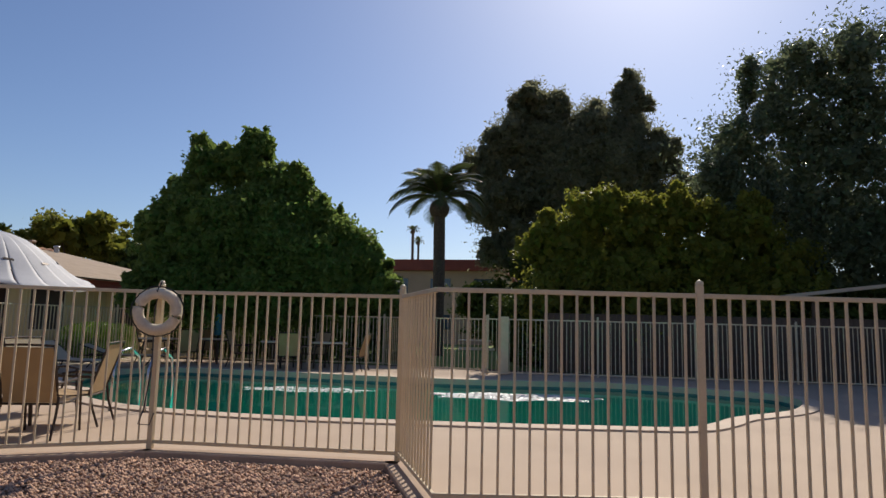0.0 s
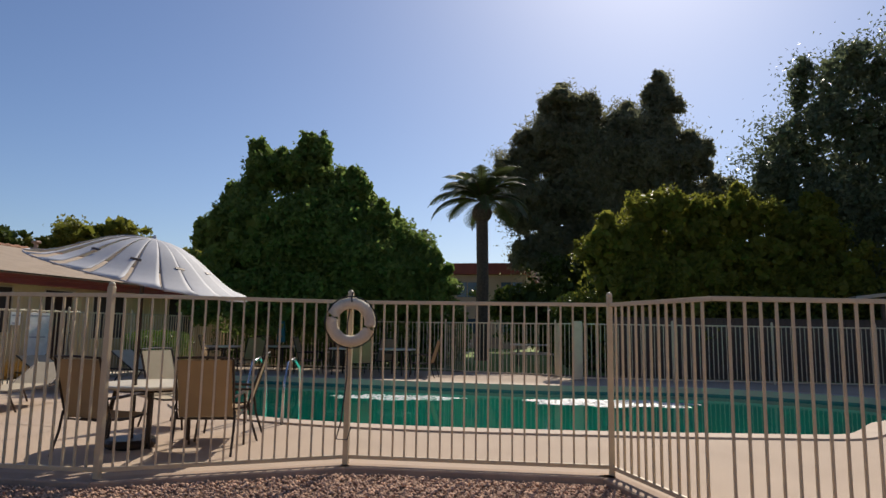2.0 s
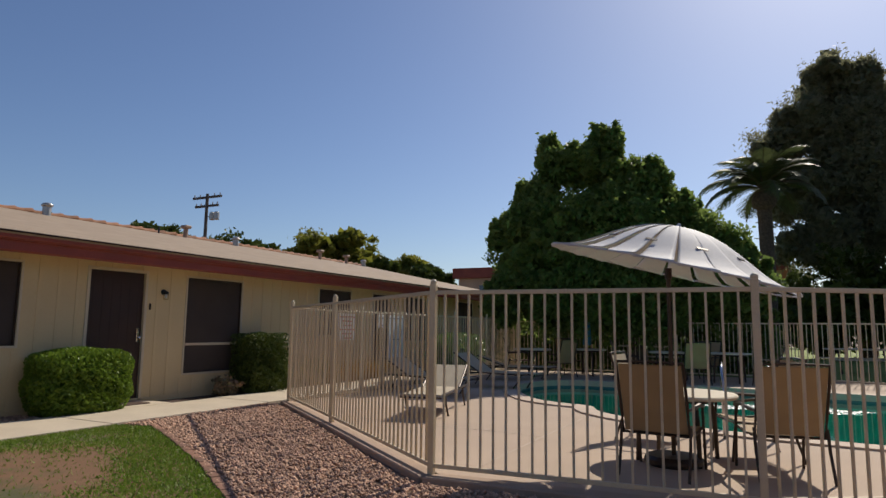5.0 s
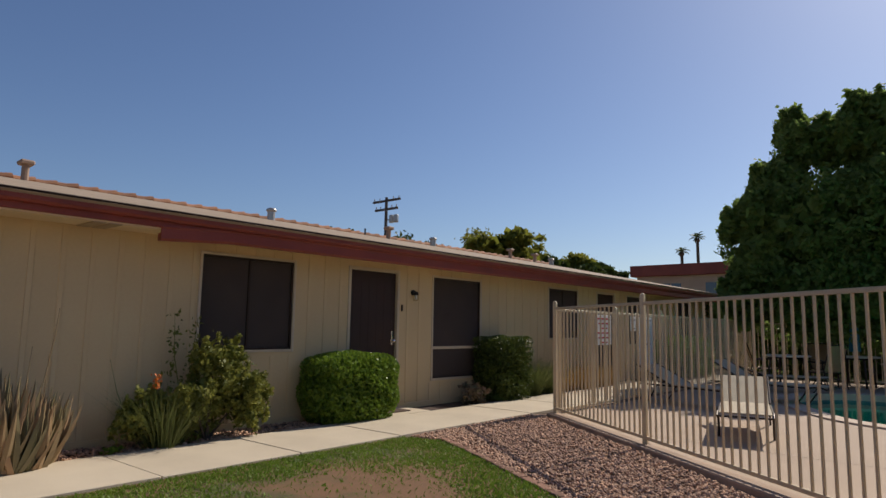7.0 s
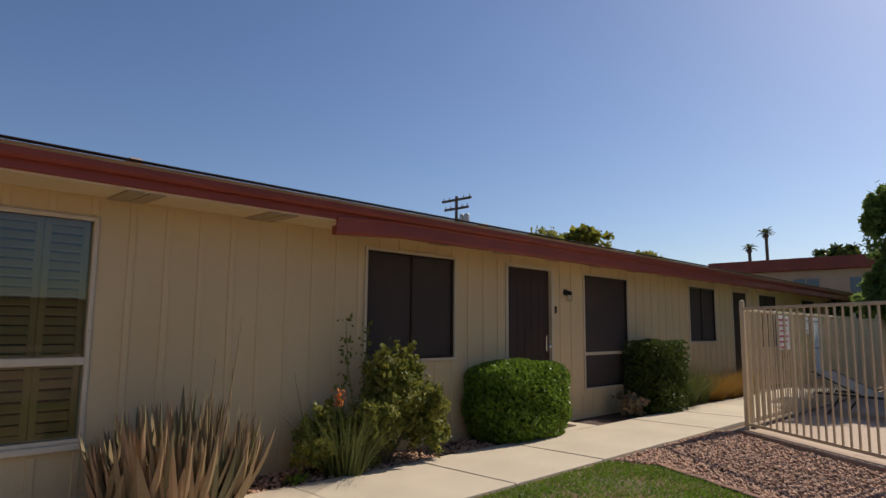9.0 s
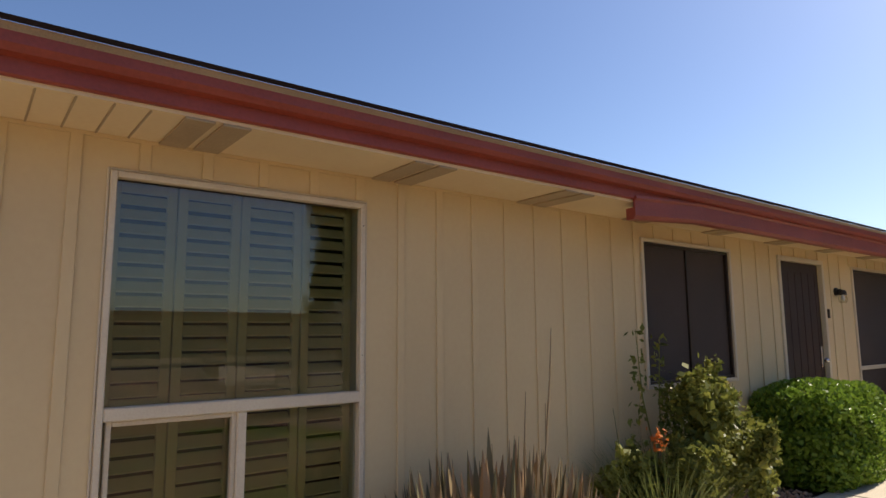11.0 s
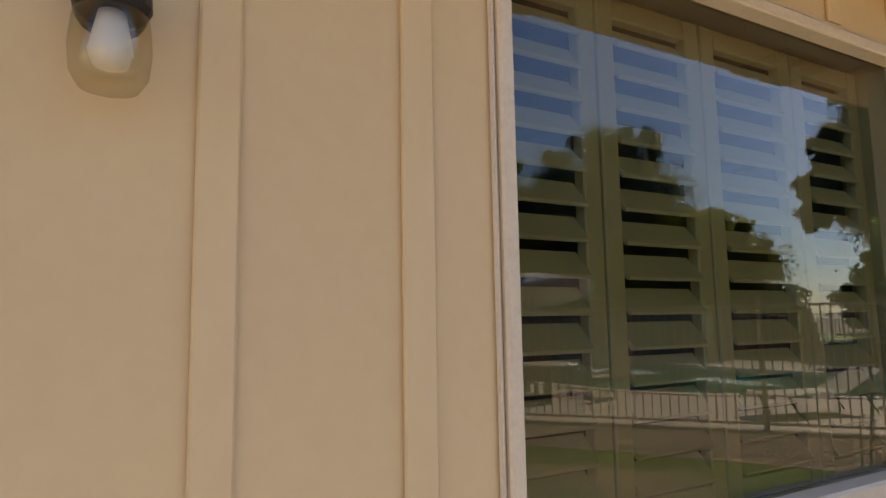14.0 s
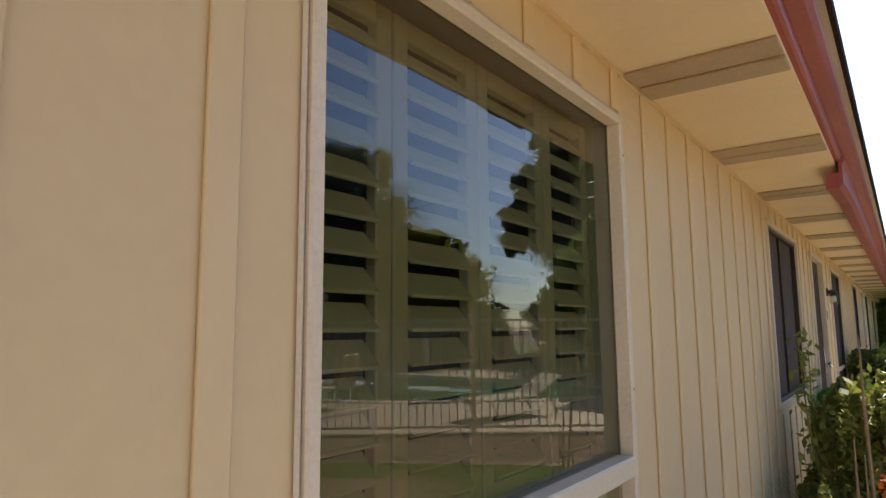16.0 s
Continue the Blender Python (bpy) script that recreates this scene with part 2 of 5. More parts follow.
def part(name, bm, material, parent=None, label="", smooth=False):
    me = mesh_of(bm, material)
    if smooth:
        me.shade_smooth()
    ob = new(name, me)
    if parent is not None:
        ob.parent = parent
    if label:
        ob["label"] = label
    return ob


def thing(name, label, category, group="", kind="", at=None):
    ob = new(name)
    if at is not None:
        ob.matrix_basis = at
    return tagged(ob, label, category, group, kind)


def box(bm, x0, x1, y0, y1, z0, z1, bevel=0.0):
    r = bmesh.ops.create_cube(bm, size=1.0)
    vs = r["verts"]
    for v in vs:
        v.co = Vector(((x0 + x1) / 2 + v.co.x * (x1 - x0), (y0 + y1) / 2 + v.co.y * (y1 - y0), (z0 + z1) / 2 + v.co.z * (z1 - z0)))
    if bevel:
        es = list({e for v in vs for e in v.link_edges})
        bmesh.ops.bevel(bm, geom=es, offset=bevel, segments=1, affect='EDGES')
    return bm


def bx(*a, bevel=0.0):
    return box(bmesh.new(), *a, bevel=bevel)


def tube(bm, points, radius, sides=8, closed=False):
    """A round bar along a line of points; radius may be a list."""
    pts = [Vector(p) for p in points]
    n = len(pts)
    rad = radius if isinstance(radius, (list, tuple)) else [radius] * n
    rings = []
    for i, p in enumerate(pts):
        a, b = pts[(i - 1) % n if closed else max(i - 1, 0)], pts[(i + 1) % n if closed else min(i + 1, n - 1)]
        d = (b - a).normalized()
        u = d.orthogonal().normalized() if abs(d.z) < 0.95 else Vector((1, 0, 0)).cross(d).normalized()
        if abs(d.z) < 0.95:
            u = Vector((0, 0, 1)).cross(d).normalized()
        w = d.cross(u)
        rings.append([bm.verts.new(p + (u * math.cos(k * 2 * math.pi / sides) + w * math.sin(k * 2 * math.pi / sides)) * rad[i]) for k in range(sides)])
    for i in range(n if closed else n - 1):
        r0, r1 = rings[i], rings[(i + 1) % n]
        for k in range(sides):
            bm.faces.new((r0[k], r0[(k + 1) % sides], r1[(k + 1) % sides], r1[k]))
    if not closed:
        bm.faces.new(rings[0][::-1])
        bm.faces.new(rings[-1])
    return bm


def tb(points, radius, sides=8, closed=False):
    return tube(bmesh.new(), points, radius, sides, closed)


def ball(bm, c, r, seg=10):
    bmesh.ops.create_uvsphere(bm, u_segments=seg, v_segments=max(6, seg // 2), radius=r, matrix=Matrix.Translation(c))
    return bm


def flat(outline, z, hole=None, thick=0.0):
    """A level sheet with an outline, and a hole if given."""
    bm = bmesh.new()
    edges = []
    for loop in (outline, hole):
        if loop:
            vs = [bm.verts.new((x, y, z)) for x, y in loop]
            edges += [bm.edges.new((vs[i], vs[(i + 1) % len(vs)])) for i in range(len(vs))]
    bmesh.ops.triangle_fill(bm, use_beauty=True, edges=edges, normal=(0, 0, 1))
    for f in bm.faces:
        if f.normal.z < 0:
            f.normal_flip()
    if thick:
        r = bmesh.ops.extrude_face_region(bm, geom=list(bm.faces))
        for v in r["geom"]:
            if isinstance(v, bmesh.types.BMVert):
                v.co.z -= thick
        bmesh.ops.recalc_face_normals(bm, faces=list(bm.faces))
    return bm


def smooth_loop(pts, n=6):
    """A closed rounded line through the points."""
    out, k = [], len(pts)
    for i in range(k):
        p0, p1, p2, p3 = (Vector(pts[(i + j - 1) % k]) for j in range(4))
        for s in range(n):
            t = s / n
            out.append(tuple(0.5 * ((2 * p1) + (p2 - p0) * t + (2 * p0 - 5 * p1 + 4 * p2 - p3) * t * t + (3 * p1 - p0 - 3 * p2 + p3) * t ** 3)))
    return out


def quads(name, corners, material, parent=None, label=""):
    """Many loose quads in one mesh; corners: an array (n, 4, 3)."""
    n = len(corners)
    me = bpy.data.meshes.new("mesh")
    me.vertices.add(n * 4)
    me.vertices.foreach_set("co", np.ascontiguousarray(corners, dtype=np.float32).ravel())
    me.loops.add(n * 4)
    me.loops.foreach_set("vertex_index", np.arange(n * 4, dtype=np.int32))
    me.polygons.add(n)
    me.polygons.foreach_set("loop_start", np.arange(0, n * 4, 4, dtype=np.int32))
    me.update()
    me.validate()
    me.materials.append(material)
    ob = new(name, me)
    if parent is not None:
        ob.parent = parent
    if label:
        ob["label"] = label
    return ob


def unit(v):
    return v / (np.linalg.norm(v, axis=-1, keepdims=True) + 1e-9)


def leaf_quads(p, size, slim=0.5, lean=None):
    """Diamond leaves at the points p, turned at random; lean pulls the leaf axis towards a direction."""
    n = len(p)
    a = unit(RNG.normal(size=(n, 3)))
    if lean is not None:
        a = unit(a + lean)
    b = unit(np.cross(a, RNG.normal(size=(n, 3))))
    s = (size * RNG.uniform(0.6, 1.4, n))[:, None]
    return np.stack([p - a * s, p - b * s * slim + a * s * 0.15, p + a * s, p + b * s * slim + a * s * 0.15], axis=1)


def blob_points(blobs, n, shell=0.35, clump=0.0):
    """Points in the outer shell of ellipsoids (cx, cy, cz, rx, ry, rz), gathered in clumps."""
    w = np.array([(b[3] * b[4] + b[3] * b[5] + b[4] * b[5]) for b in blobs])
    counts = (n * w / w.sum()).astype(int)
    out = []
    for b, k in zip(blobs, counts):
        if clump:
            kc = max(k // 70, 4)
            cs = unit(RNG.normal(size=(kc, 3))) * (1 - shell * RNG.uniform(0, 1, (kc, 1)) ** 2) * RNG.uniform(0.8, 1.22, (kc, 1))
            d = cs[RNG.integers(0, kc, k)] + RNG.normal(size=(k, 3)) * clump
        else:
            d = unit(RNG.normal(size=(k, 3))) * (1 - shell * RNG.uniform(0, 1, (k, 1)) ** 1.5)
        out.append(np.array(b[:3]) + d * np.array(b[3:]))
    return np.concatenate(out)


def lumpy(c, r, k, spread=0.75, size=(0.3, 0.5), seed=0):
    """An uneven crown: one core ellipsoid and k smaller ones round it."""
    g = np.random.default_rng(seed)
    out = [(*c, r[0] * 0.78, r[1] * 0.78, r[2] * 0.78)]
    for _ in range(k):
        d = unit(g.normal(size=3)) * spread
        s = g.uniform(*size)
        out.append((c[0] + d[0] * r[0], c[1] + d[1] * r[1], c[2] + d[2] * r[2], r[0] * s, r[1] * s, r[2] * s))
    return out


def sprigs(blobs, k, lo, hi, seed, tall=1.25, low=0.0):
    """Small leafy shoots that stand out of the outer skin of a crown."""
    g = np.random.default_rng(seed)
    b = np.array(blobs)
    out = []
    while len(out) < k:
        q = b[g.integers(0, len(b))]
        p = q[:3] + unit(g.normal(size=3)) * q[3:] * g.uniform(0.84, 0.99)
        if p[2] > low and (((p - b[:, :3]) / b[:, 3:]) ** 2).sum(1).min() > 0.66:
            r = g.uniform(lo, hi)
            out.append((*p, r, r, r * tall))
    return list(blobs) + out


def tree(name, label, base, blobs, leaf, n, size, trunk=0.2, slim=0.5, clump=0.13, inner=0.35, category="tree", limbs=7):
    t = thing(name, label, category)
    bm = bmesh.new()
    b = Vector(base)
    c = Vector(blobs[0][:3])
    tube(bm, [b, b.lerp(Vector((c.x, c.y, c.z)), 0.45) + Vector((0.1, 0.05, 0)), c], [trunk, trunk * 0.75, trunk * 0.35], 9)
    g = random.Random(len(blobs) + int(abs(base[0]) * 10))
    for q in blobs[1:1 + limbs]:
        s = b.lerp(c, g.uniform(0.45, 0.85))
        e = Vector(q[:3])
        tube(bm, [s, s.lerp(e, 0.5) + Vector((0, 0, 0.2)), e], [trunk * 0.4, trunk * 0.25, trunk * 0.08], 6)
    part("trunk", bm, M_bark, t)
    p = blob_points(blobs, n, 0.45, clump)
    core = blob_points([(q[0], q[1], q[2], q[3] * 0.72, q[4] * 0.72, q[5] * 0.72) for q in blobs], int(n * inner), 0.7)
    p, core = p[p[:, 2] > base[2] + 0.05], core[core[:, 2] > base[2] + 0.05]
    quads("crown", np.concatenate([leaf_quads(p, size, slim), leaf_quads(core, size * 2.2, 0.8)]), leaf, t)
    return t


# ---- ground, deck, pool ----
pool_line = smooth_loop([(-10.9, 13.7), (-10.5, 12.1), (-9.75, 10.8), (-9.1, 10.35), (-8.6, 10.2), (-8.3, 9.6), (-7.6, 9.05), (-6.3, 8.55), (-4.5, 8.42), (-2.9, 8.58), (-1.3, 8.82), (-0.1, 9.07), (1.0, 9.35),
                         (1.5, 9.95), (1.95, 10.7), (2.95, 11.75), (3.5, 12.8), (3.75, 13.8), (3.5, 14.7), (2.6, 15.1), (1.2, 15.6), (0.0, 15.7), (-2.2, 15.2), (-4.4, 15.0), (-8.4, 15.1), (-10.3, 15.0)], 5)


def grown(loop, d):
    """The closed line moved outwards by d."""
    out, k = [], len(loop)
    for i in range(k):
        t = Vector(loop[(i + 1) % k]) - Vector(loop[i - 1])
        nn = Vector((t.y, -t.x)).normalized()
        out.append((loop[i][0] + nn.x * d, loop[i][1] + nn.y * d))
    return out


cop = grown(pool_line, 0.28)
ground = tagged(part("ground", flat([(-400, -300), (400, -300), (400, 500), (-400, 500)], 0.0, cop), M_ground), "dry brown desert soil ground", "ground", kind="structure")
FENCE = [(-12.87, 8.12), (-10.94, 6.67), (-8.53, 4.81), (-6.09, 4.98), (-4.36, 6.04), (-1.98, 6.24), (-1.37, 4.95), (0.46, 5.35), (2.75, 5.9), (5.2, 6.5)]
deck_line = FENCE + [(9.5, 8.0), (9.5, 18.3), (-2.8, 18.3), (-6.0, 19.0), (-12.87, 18.2)]
deck = tagged(part("pool_deck", flat(deck_line, 0.05, cop), M_deck), "sandy pink concrete pool deck in sun", "pool deck", kind="structure")


def ring_band(inner, outer, z0, z1):
    bm = bmesh.new()
    k = len(inner)
    a = [bm.verts.new((*p, z1)) for p in inner]
    b = [bm.verts.new((*p, z1)) for p in outer]
    c = [bm.verts.new((*p, z0)) for p in outer]
    d = [bm.verts.new((*p, z0)) for p in inner]
    for i in range(k):
        j = (i + 1) % k
        for u, v in ((a, b), (b, c), (c, d), (d, a)):
            bm.faces.new((u[i], u[j], v[j], v[i]))
    bmesh.ops.recalc_face_normals(bm, faces=list(bm.faces))
    return bm


pool = thing("swimming_pool", "teal freeform swimming pool with pale concrete coping", "swimming pool", kind="structure")
part("coping", ring_band(grown(pool_line, -0.03), cop, -0.05, 0.075), M_coping, pool, "pale rounded concrete coping")
wall_bm = bmesh.new()
k_ = len(pool_line)
up = [wall_bm.verts.new((*p, -0.05)) for p in pool_line]
lo = [wall_bm.verts.new((*p, -1.25)) for p in grown(pool_line, -0.1)]
for i in range(k_):
    wall_bm.faces.new((up[i], up[(i + 1) % k_], lo[(i + 1) % k_], lo[i]))
part("basin_wall", wall_bm, M_basin, pool)
part("basin_floor", flat(grown(pool_line, -0.1), -1.25), M_basin, pool)
part("waterline_tile", ring_band(grown(pool_line, -0.025), grown(pool_line, -0.003), -0.2, -0.04), M_pooltile, pool, "dark waterline tile")
water = part("water", flat(grown(pool_line, -0.02), -0.09), M_water, pool, "rippling teal water")
water.visible_shadow = False

lawn_edge = [(-13.23, 5.35), (-12.7, 5.48), (-11.9, 5.05), (-10.6, 4.3), (-9.6, 3.62), (-8.6, 2.95), (-6.5, 2.0), (-3.0, 1.7), (8, 1.7)]
tagged(part("lawn", flat([(-13.23, -14), *lawn_edge, (8, -14)], 0.03), M_lawn), "worn lawn with green edge and bare brown patches", "lawn", kind="structure")
tagged(part("far_lawn", flat([(-12.8, 19.4), (-6, 19.6), (14, 19.2), (14, 60), (-30, 60), (-14, 26)], 0.02), M_sunlit_lawn), "sunlit lawn behind the pool fence", "lawn", kind="structure")
gravel_line = [(-13.23, 5.4), *[(x, y - 0.02) for x, y in lawn_edge[1:]], (8, 7.2), *FENCE[::-1], (-13.23, 8.2)]
tagged(part("gravel_bed", flat(gravel_line, 0.02), M_gravelbed), "bed of brown decorative gravel", "gravel", kind="structure")
tagged(part("planter_soil", flat([(-15, -14), (-14.4, -14), (-14.4, 24), (-15, 24)], 0.02), M_mulch), "dark mulch planting bed along the house wall", "planting bed", kind="structure")


def inside(pts, poly):
    x, y = pts[:, 0], pts[:, 1]
    r = np.zeros(len(pts), bool)
    for (x0, y0), (x1, y1) in zip(poly, poly[1:] + poly[:1]):
        c = ((y0 > y) != (y1 > y)) & (x < (x1 - x0) * (y - y0) / ((y1 - y0) or 1e-9) + x0)
        r ^= c
    return r


def pebbles(name, label, poly, n, size, material, z):
    p = np.empty((0, 2))
    lo_, hi_ = np.min(poly, 0), np.max(poly, 0)
    while len(p) < n:
        q = RNG.uniform(lo_, hi_, (n, 2))
        p = np.concatenate([p, q[inside(q, poly)]])
    p = p[:n]
    c = np.column_stack([p, np.full(n, z) + RNG.uniform(0, size * 0.5, n)])
    s = size * RNG.uniform(0.5, 1.5, (n, 1, 1))
    oc = np.array([(1, 0, 0), (0, 1, 0), (-1, 0, 0), (0, -1, 0), (0, 0, .75), (0, 0, -.6)], float)[None] * RNG.uniform(0.6, 1.2, (n, 6, 1))
    ang = RNG.uniform(0, 6.3, n)
    ca, sa = np.cos(ang)[:, None], np.sin(ang)[:, None]
    el = RNG.uniform(0.6, 1.0, (n, 1))
    x, y = oc[:, :, 0], oc[:, :, 1] * el
    v = np.stack([x * ca - y * sa, x * sa + y * ca, oc[:, :, 2]], 2) * s + c[:, None, :]
    f = np.array([(0, 1, 4), (1, 2, 4), (2, 3, 4), (3, 0, 4), (1, 0, 5), (2, 1, 5), (3, 2, 5), (0, 3, 5)])
    faces = (f[None] + (np.arange(n) * 6)[:, None, None]).reshape(-1)
    me = bpy.data.meshes.new("mesh")
    me.vertices.add(n * 6); me.vertices.foreach_set("co", v.astype(np.float32).ravel())
    me.loops.add(len(faces)); me.loops.foreach_set("vertex_index", faces.astype(np.int32))
    me.polygons.add(len(faces) // 3); me.polygons.foreach_set("loop_start", np.arange(0, len(faces), 3, dtype=np.int32))
    me.update(); me.validate(); me.materials.append(material)
    return tagged(new(name, me), label, "gravel", kind="stuff")


near_gravel = [(-13.2, 5.45), (-12.7, 5.5), (-11.9, 5.07), (-10.6, 4.32), (-9.6, 3.64), (-8.6, 2.97), (-6.5, 2.9), (-3.0, 3.0), (1.6, 3.0), (0.9, 5.25), (-1.4, 4.78), (-2.05, 6.0), (-4.3, 5.85), (-6.05, 4.82), (-8.5, 4.64), (-8.8, 4.75), (-10.98, 6.5), (-12.95, 7.95), (-13.2, 7.95)]
pebbles("gravel", "loose brown and pinkish decorative gravel", near_gravel, 44000, 0.02, M_pebble, 0.03)
pebbles("bed_gravel", "scattered brown gravel on the mulch bed", [(-14.95, 1.0), (-14.42, 1.0), (-14.42, 5.2), (-14.95, 5.2)], 1600, 0.022, M_pebble, 0.03)

# lawn blades, thinner on the worn middle
q = RNG.uniform((-13.2, 0.8), (-8.3, 5.5), (170000, 2))
q = q[inside(q, [(-13.21, 0.6), *lawn_edge[:6], (-8.3, 0.6)])]
ed = np.array(lawn_edge[:6])
dm = np.full(len(q), 9.0)
for (a0, b0), (a1, b1) in zip(ed[:-1], ed[1:]):
    tt = np.clip(((q[:, 0] - a0) * (a1 - a0) + (q[:, 1] - b0) * (b1 - b0)) / ((a1 - a0) ** 2 + (b1 - b0) ** 2), 0, 1)
    dm = np.minimum(dm, np.hypot(q[:, 0] - a0 - tt * (a1 - a0), q[:, 1] - b0 - tt * (b1 - b0)))
dm = np.minimum(dm, q[:, 0] + 13.23)
keep = RNG.uniform(0, 1, len(q)) < np.clip(1.3 - dm * 1.25 + 0.25 * np.sin(q[:, 0] * 5.1 + 2 * np.sin(q[:, 1] * 3.3)), 0.05, 1)
q = q[keep]
n_ = len(q)
b0_ = np.column_stack([q, np.full(n_, 0.028)])
d_ = RNG.normal(size=(n_, 3)) * 0.012
d_[:, 2] = RNG.uniform(0.008, 0.026, n_)
w_ = np.column_stack([RNG.normal(size=(n_, 2)) * 0.004, np.zeros(n_)])
tagged(quads("grass", np.stack([b0_ - w_, b0_ + w_, b0_ + d_ + w_ * 0.3, b0_ + d_ - w_ * 0.3], 1), L_lawn), "short green lawn grass with worn thin patches", "grass", kind="stuff")

# ---- house ----
HX = -15.0                    # outer face of the house wall
OPEN = [("window_1", -0.012, 1.255, 0.47, 2.076), ("window_2", 3.78, 5.07, 0.955, 2.08), ("door_1", 6.06, 7.01, 0.06, 2.08), ("window_3", 7.85, 9.13, 0.435, 2.08),
        ("window_4", 11.5, 12.72, 1.07, 2.1), ("door_2", 13.68, 14.58, 0.06, 2.1), ("window_5", 15.3, 16.5, 0.9, 2.1), ("window_6", 18.6, 19.8, 1.0, 2.1)]
Y0, Y1, ZT = -14.0, 24.0, 2.46
house = bmesh.new()
yy = Y0
for _, a, b, zb, zt in OPEN:
    box(house, HX - 0.16, HX, yy, a, 0.0, ZT)
    box(house, HX - 0.16, HX, a, b, zt, ZT)
    box(house, HX - 0.16, HX, a, b, 0.0, zb)
    yy = b
box(house, HX - 0.16, HX, yy, Y1, 0.0, ZT)
box(house, -30.0, HX - 0.16, Y1 - 0.16, Y1, 0.0, ZT)
box(house, -30.0, HX - 0.16, Y0, Y0 + 0.16, 0.0, ZT)
box(house, -30.16, -30.0, Y0, Y1, 0.0, ZT)
for yg in (Y0, Y1 - 0.16):
    tri = [[house.verts.new((x, yg + d, z)) for x, z in ((-30.0, ZT), (HX - 0.16, ZT), (-22.6, 3.86))] for d in (0.0, 0.16)]
    house.faces.new(tri[0][::-1]); house.faces.new(tri[1])
    for k in range(3):
        house.faces.new((tri[0][k], tri[0][(k + 1) % 3], tri[1][(k + 1) % 3], tri[1][k]))
wall_e = tagged(part("wall_east", house, M_siding), "cream painted board-and-batten house wall in shade", "wall", kind="structure")
bat = mesh_of(bx(0.0, 0.010, -0.025, 0.025, 0.0, 1.0, bevel=0.003), M_siding)
for i in range(-20, 88):
    y = 0.124 + 0.274 * (i - 2) if i > 1 else -0.149 + 0.266 * (i - 1)
    spans = [(0.1, 2.229)]
    for _, a, b, zb, zt in OPEN:
        if a - 0.06 < y < b + 0.06:
            spans = [(zt + (0.014 if zb == 0.47 else 0.033), 2.229)] + ([(0.1, zb - 0.07)] if zb > 0.3 else [])
    for z0, z1 in spans:
        ob = new("batten", bat)
        ob.parent = wall_e
        ob.matrix_basis = Matrix.Translation((HX, y, z0)) @ Matrix.Diagonal((1, 1, z1 - z0, 1))
tagged(part("baseboard", bx(HX, HX + 0.02, Y0, Y1, 0.0, 0.1), M_siding), "cream painted skirting at the foot of the wall", "skirting", kind="structure")

# eaves: flat soffit, beams, fascia, roof
tagged(part("ceiling_soffit", bx(-15.16, -14.55, Y0, Y1, 2.231, 2.272), M_soffit), "cream soffit boards under the eaves", "soffit", kind="structure")
for i in range(-11, 20):
    y = 0.307 + 1.116 * i
    bm_ = thing("eave_beam", "tan painted double beam under the eaves", "beam", "eave beams", "structure")
    part("beam_board", bx(-14.987, -14.55, y - 0.135, y - 0.015, 2.219, 2.2305, bevel=0.003), M_beam, bm_)
    part("beam_board", bx(-14.987, -14.55, y + 0.015, y + 0.135, 2.219, 2.2305, bevel=0.003), M_beam, bm_)
for y in [0.047 - 0.1275 * k for k in range(20) if abs((0.047 - 0.1275 * k) % 1.116 - 0.307) > 0.15]:
    tagged(part("soffit_joint", bx(-14.99, -14.565, y - 0.004, y + 0.004, 2.226, 2.2305), M_beam), "thin dark joint between soffit boards", "joint", "soffit joints", "structure")
tagged(part("trim_soffit", bx(-14.9995, -14.989, Y0, Y1, 2.214, 2.2305), M_siding), "thin cream strip where the wall meets the soffit", "trim", kind="structure")
fas = bmesh.new()
prof = [(-14.565, 2.247), (-14.535, 2.247), (-14.525, 2.253), (-14.525, 2.31), (-14.480, 2.315), (-14.465, 2.34), (-14.465, 2.40), (-14.565, 2.40)]


def extrude_y(profile, y0, y1, bm):
    a = [bm.verts.new((x, y0, z)) for x, z in profile]
    b = [bm.verts.new((x, y1, z)) for x, z in profile]
    k = len(profile)
    for i in range(k):
        bm.faces.new((a[i], a[(i + 1) % k], b[(i + 1) % k], b[i]))
    bm.faces.new(a[::-1]); bm.faces.new(b)
    bmesh.ops.recalc_face_normals(bm, faces=list(bm.faces))
    return bm


tagged(part("fascia", extrude_y(prof, Y0, Y1, fas), M_red), "red brown painted fascia board with rolled top", "fascia", kind="structure")
gut_prof = [(-14.595, 2.112), (-14.540, 2.112), (-14.520, 2.135), (-14.520, 2.235), (-14.505, 2.25), (-14.510, 2.268), (-14.530, 2.268), (-14.537, 2.26), (-14.537, 2.19), (-14.595, 2.19)]
gut = bmesh.new()
gr = [[gut.verts.new((x, y, z + lift)) for x, z in gut_prof] for y, lift in ((3.05, 0.0), (3.85, 0.05), (Y1, 0.055))]
for g0, g1 in zip(gr[:-1], gr[1:]):
    for k in range(len(gut_prof)):
        gut.faces.new((g0[k], g0[(k + 1) % len(gut_prof)], g1[(k + 1) % len(gut_prof)], g1[k]))
gut.faces.new(gr[0][::-1])
gut.faces.new(gr[-1])
bmesh.ops.recalc_face_normals(gut, faces=list(gut.faces))
tagged(part("gutter", gut, M_red), "red brown painted rain gutter with open end", "gutter", kind="structure")
roof = extrude_y([(-14.445, 2.402), (-22.5, 4.04), (-22.7, 4.04), (-30.5, 2.44), (-30.5, 2.40), (-22.6, 3.95), (-14.465, 2.38)], Y0 - 0.3, Y1 + 0.3, bmesh.new())
tagged(part("roof", roof, M_roof), "low pitched beige roof sheet with tiled ridge", "roof", kind="structure")
